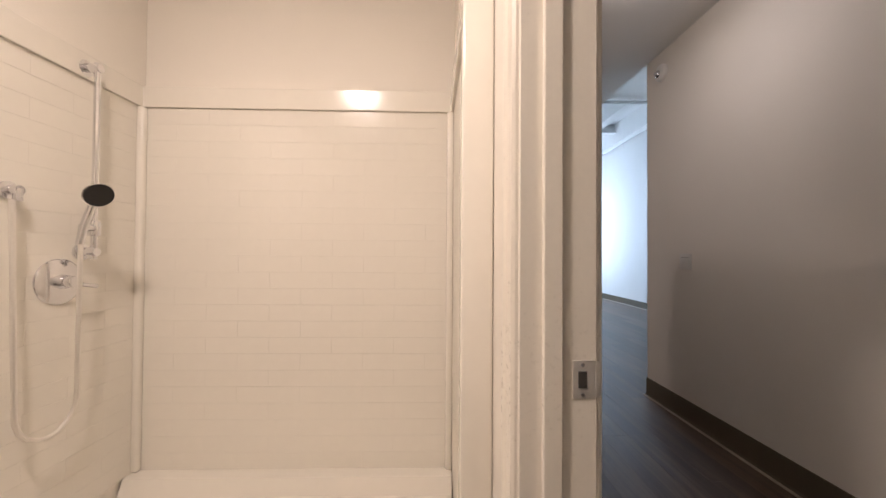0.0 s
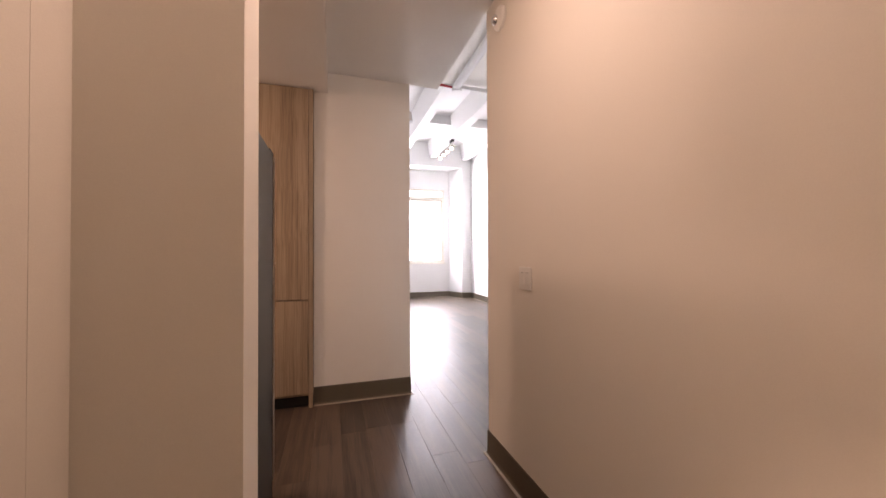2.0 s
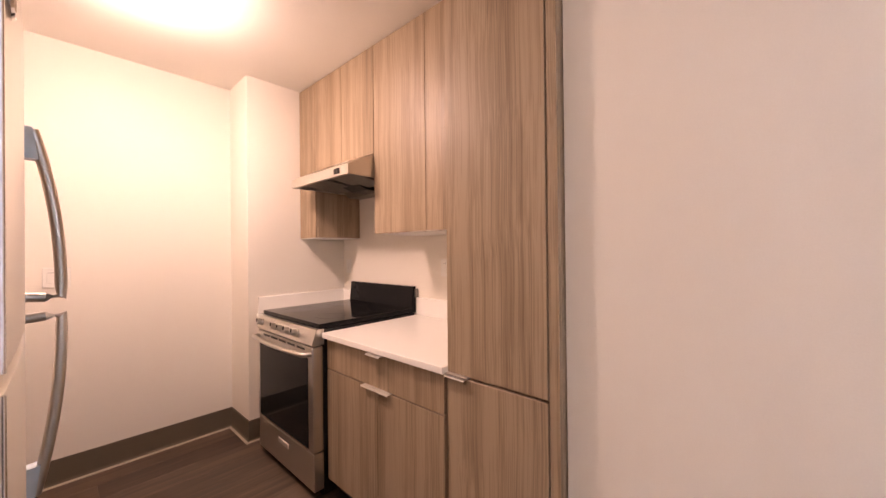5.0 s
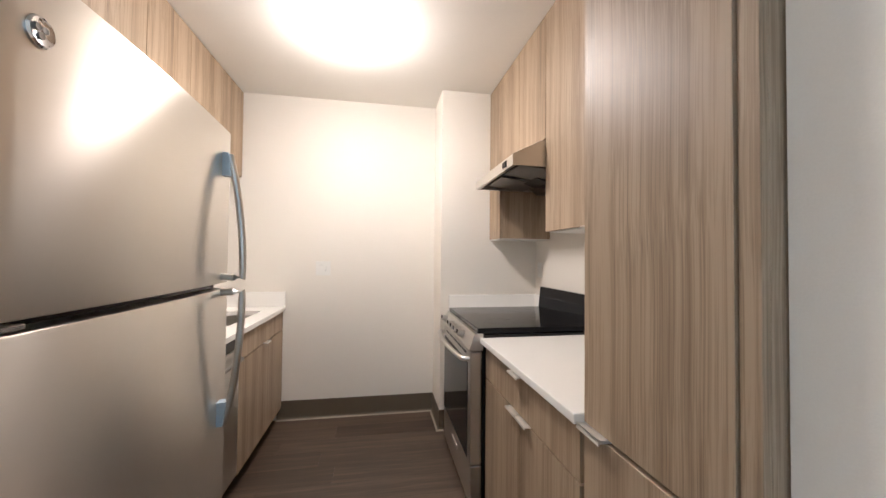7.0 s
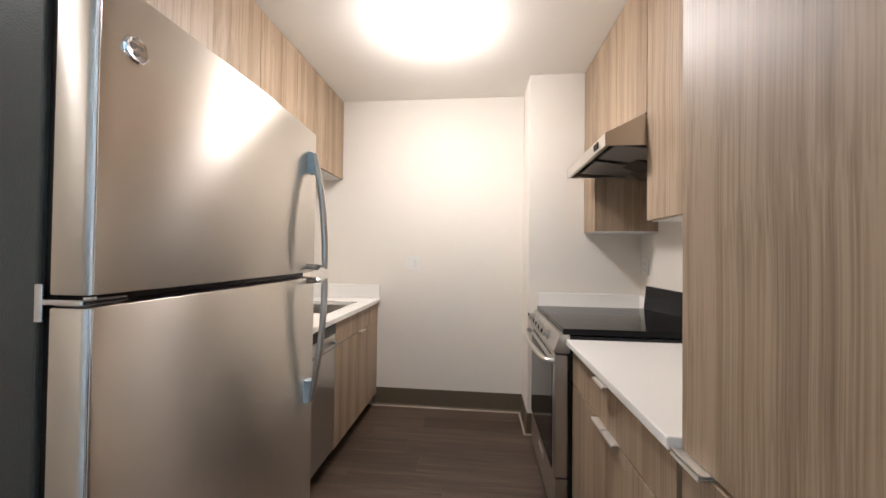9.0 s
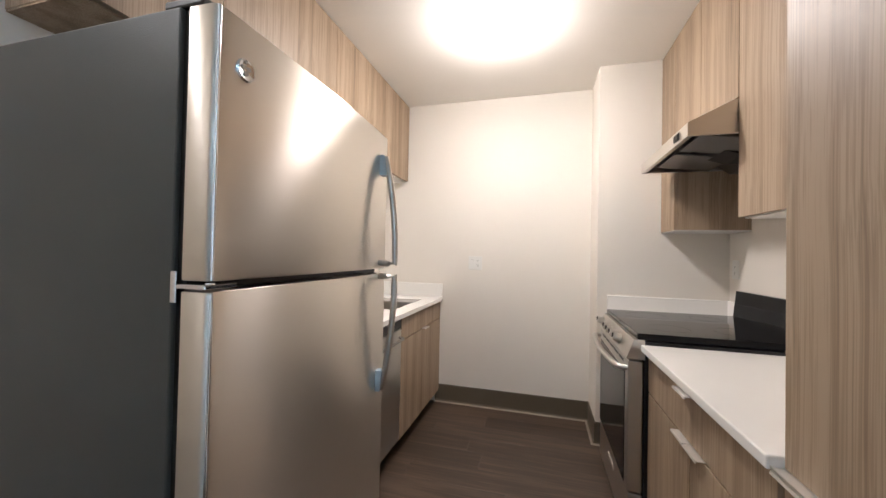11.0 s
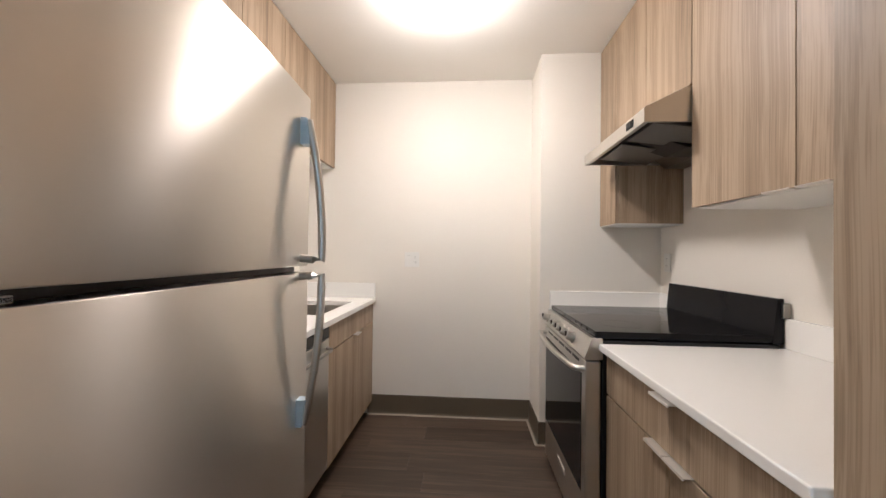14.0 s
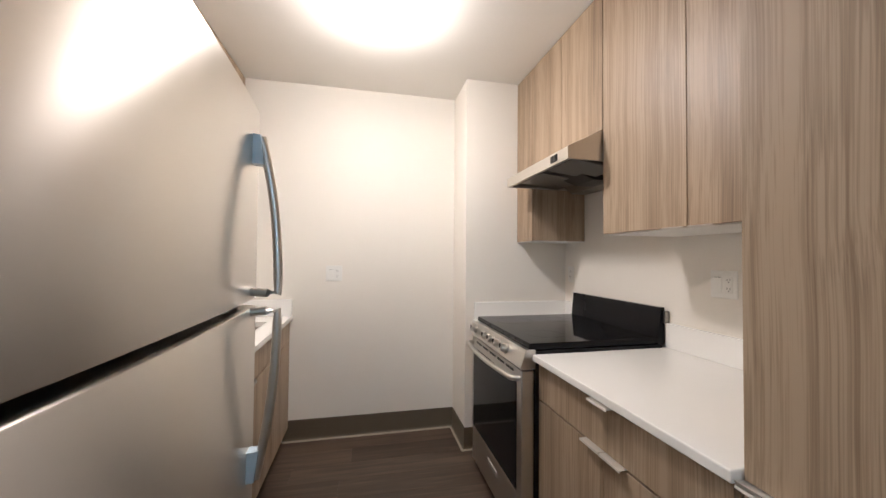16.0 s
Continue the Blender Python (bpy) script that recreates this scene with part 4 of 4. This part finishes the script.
slide = thing("hand_shower", (SLX, 2.480, 1.15), "chrome hand shower on a slide bar with a hose", "shower")
bm = bmesh.new()
cyl(bm, (SLX + 0.055, 2.465, 1.15), (0, 0, 1), 0.011, 0.80, seg=16)
part("slide_bar", bm, CHROME, slide, smooth=True)
for z in (1.93, 1.18):
    bm = bmesh.new()
    cyl(bm, (SLX, 2.465, z), (1, 0, 0), 0.034, 0.012, seg=24, bevel=0.002)
    cyl(bm, (SLX + 0.012, 2.465, z), (1, 0, 0), 0.018, 0.058, seg=18, bevel=0.003)
    part("bracket", bm, CHROME, slide, smooth=True)
bm = bmesh.new()
cyl(bm, (SLX + 0.055, 2.465, 1.245), (0, 0, 1), 0.021, 0.06, seg=18, bevel=0.003)
cyl(bm, (SLX + 0.055, 2.465, 1.275), (0.45, -1, 0), 0.013, 0.105, seg=14, bevel=0.002)
part("slider", bm, CHROME, slide, smooth=True)
bm = bmesh.new()
tube(bm, [(SLX + 0.095, 2.365, 1.21), (SLX + 0.11, 2.366, 1.28), (SLX + 0.13, 2.372, 1.35), (SLX + 0.16, 2.375, 1.405)], 0.013, seg=12)
wand = part("wand", bm, CHROME, slide, smooth=True)
bm = bmesh.new()
dv = Vector((0.75, -0.35, -0.45)).normalized()
cyl(bm, Vector((SLX + 0.165, 2.355, 1.40)) - dv * 0.02, dv, 0.025, 0.035, r2=0.05, seg=26, bevel=0.003)
part("spray_head", bm, CHROME, wand, smooth=True)
bm = bmesh.new()
cyl(bm, Vector((SLX + 0.165, 2.355, 1.40)) + dv * 0.0155, dv, 0.045, 0.004, seg=26)
part("spray_face", bm, BLACK, wand, "black spray face")
bm = bmesh.new()
cyl(bm, (SLX, 2.212, 1.385), (1, 0, 0), 0.03, 0.012, seg=22, bevel=0.002)
cyl(bm, (SLX + 0.012, 2.212, 1.385), (1, 0, 0), 0.016, 0.035, seg=16)
cyl(bm, (SLX + 0.040, 2.212, 1.39), (0, 0, -1), 0.012, 0.04, seg=14)
part("supply_elbow", bm, CHROME, slide, smooth=True)
bm = bmesh.new()
hose = []
for i in range(40):
    u = i / 39
    if u < 0.4:
        p = (2.195, 1.35 - u / 0.4 * 0.72)
    elif u < 0.62:
        a = math.pi * (u - 0.4) / 0.22
        p = (2.290 - 0.095 * math.cos(a), 0.63 - 0.11 * math.sin(a))
    else:
        v = (u - 0.62) / 0.38
        p = (2.385 - 0.020 * v, 0.63 + v * 0.59)
    hose.append((SLX + 0.04 + 0.06 * u, p[0], p[1]))
tube(bm, hose, 0.008, seg=10, up=(1, 0, 0))
part("hose", bm, SATIN, slide, "ribbed metal hose", smooth=True)
vv = thing("shower_valve", (SLX, 2.385, 1.065), "round chrome shower valve with a lever", "valve")
bm = bmesh.new()
lathe(bm, (SLX, 2.385, 1.065), [(0.088, 0.0), (0.088, 0.004), (0.080, 0.010), (0.03, 0.016), (0.0, 0.016)], 36, "x")
part("escutcheon", bm, CHROME, vv, smooth=True)
bm = bmesh.new()
cyl(bm, (SLX + 0.014, 2.385, 1.065), (1, 0, 0), 0.028, 0.05, r2=0.022, seg=20, bevel=0.003)
tube(bm, [(SLX + 0.05, 2.385, 1.062), (SLX + 0.055, 2.430, 1.05), (SLX + 0.057, 2.480, 1.04)], 0.008, seg=10)
part("lever", bm, CHROME, vv, smooth=True)

# ---- pieces: tiles of the surround and planks of the floor ----
TH, TW = 0.0783, 0.305
rows = int(round((SZ1 - SZ0) / TH))
TH = (SZ1 - SZ0) / rows
tile_meshes = {}


def tile(c, w, h, axis, parent):
    key = (round(w, 3), axis)
    if key not in tile_meshes:
        bm = bmesh.new()
        if axis == "y":
            box(bm, -w / 2, w / 2, -0.003, 0.003, -h / 2, h / 2, 0.0006)
        else:
            box(bm, -0.003, 0.003, -w / 2, w / 2, -h / 2, h / 2, 0.0006)
        tile_meshes[key] = mesh_of("tile", bm, ACRYLIC)
    ob = new("tile", tile_meshes[key])
    ob.parent = parent
    ob.location = Vector(c) - ORG[parent]


def course(lo, hi, shift):
    cuts = [lo] + [lo + shift + i * TW for i in range(12) if lo + 0.04 < lo + shift + i * TW < hi - 0.04] + [hi]
    return list(zip(cuts, cuts[1:]))


for r in range(rows):
    z = SZ0 + (r + 0.5) * TH
    s = (0.5 * TW, TW)[r % 2]
    for a, b in course(SLX + 0.02, SRX - 0.02, s):
        tile(((a + b) / 2, SB + 0.003, z), b - a, TH - 0.0008, "y", sh)
    for a, b in course(SFY + 0.02, SB - 0.02, s):
        tile((SLX - 0.003, (a + b) / 2, z), b - a, TH - 0.0008, "x", sh)

floor = solid("floor", B(-1.79, 4.995, -0.72, 11.90, -0.10, -0.001), UNDER, "dark brown wood-look plank floor", "floor", "structure")
PW, PL = 0.178, 1.22
plank_meshes = {}
rnd = random.Random(4)
spans = []
i = 0
x = -1.67
while x < 4.875:
    xb = min(x + PW, 4.875)
    y = -0.6 - rnd.random() * PL
    yend = 11.78 if x > 1.6 else YK
    while y < yend:
        ya, yb = max(y, -0.6), min(y + PL, yend)
        y += PL
        if yb - ya < 0.05:
            continue
        if xb > 2.10 and yb < 3.9 or xb < 0.40 and yb < 3.1:
            continue
        spans.append((x, xb, ya, yb))
    x = xb
for xa, xb, ya, yb in spans:
    w, l = round(xb - xa, 3), round(yb - ya, 2)
    if (w, l) not in plank_meshes:
        plank_meshes[(w, l)] = mesh_of("plank", box(bmesh.new(), -w / 2 + 0.0002, w / 2 - 0.0002, -(yb - ya) / 2 + 0.0002, (yb - ya) / 2 - 0.0002, -0.008, 0.004, 0.0006), PLANK)
    ob = new("plank", plank_meshes[(w, l)])
    ob.parent = floor
    ob.location = ((xa + xb) / 2, (ya + yb) / 2, 0)
solid("floor_bathroom", B(-1.189, BX0, -0.6, SFY, -0.0005, 0.004), material("bathroom_floor_vinyl", (0.30, 0.27, 0.23), 0.4), "grey-beige vinyl bathroom floor", "floor", "structure")
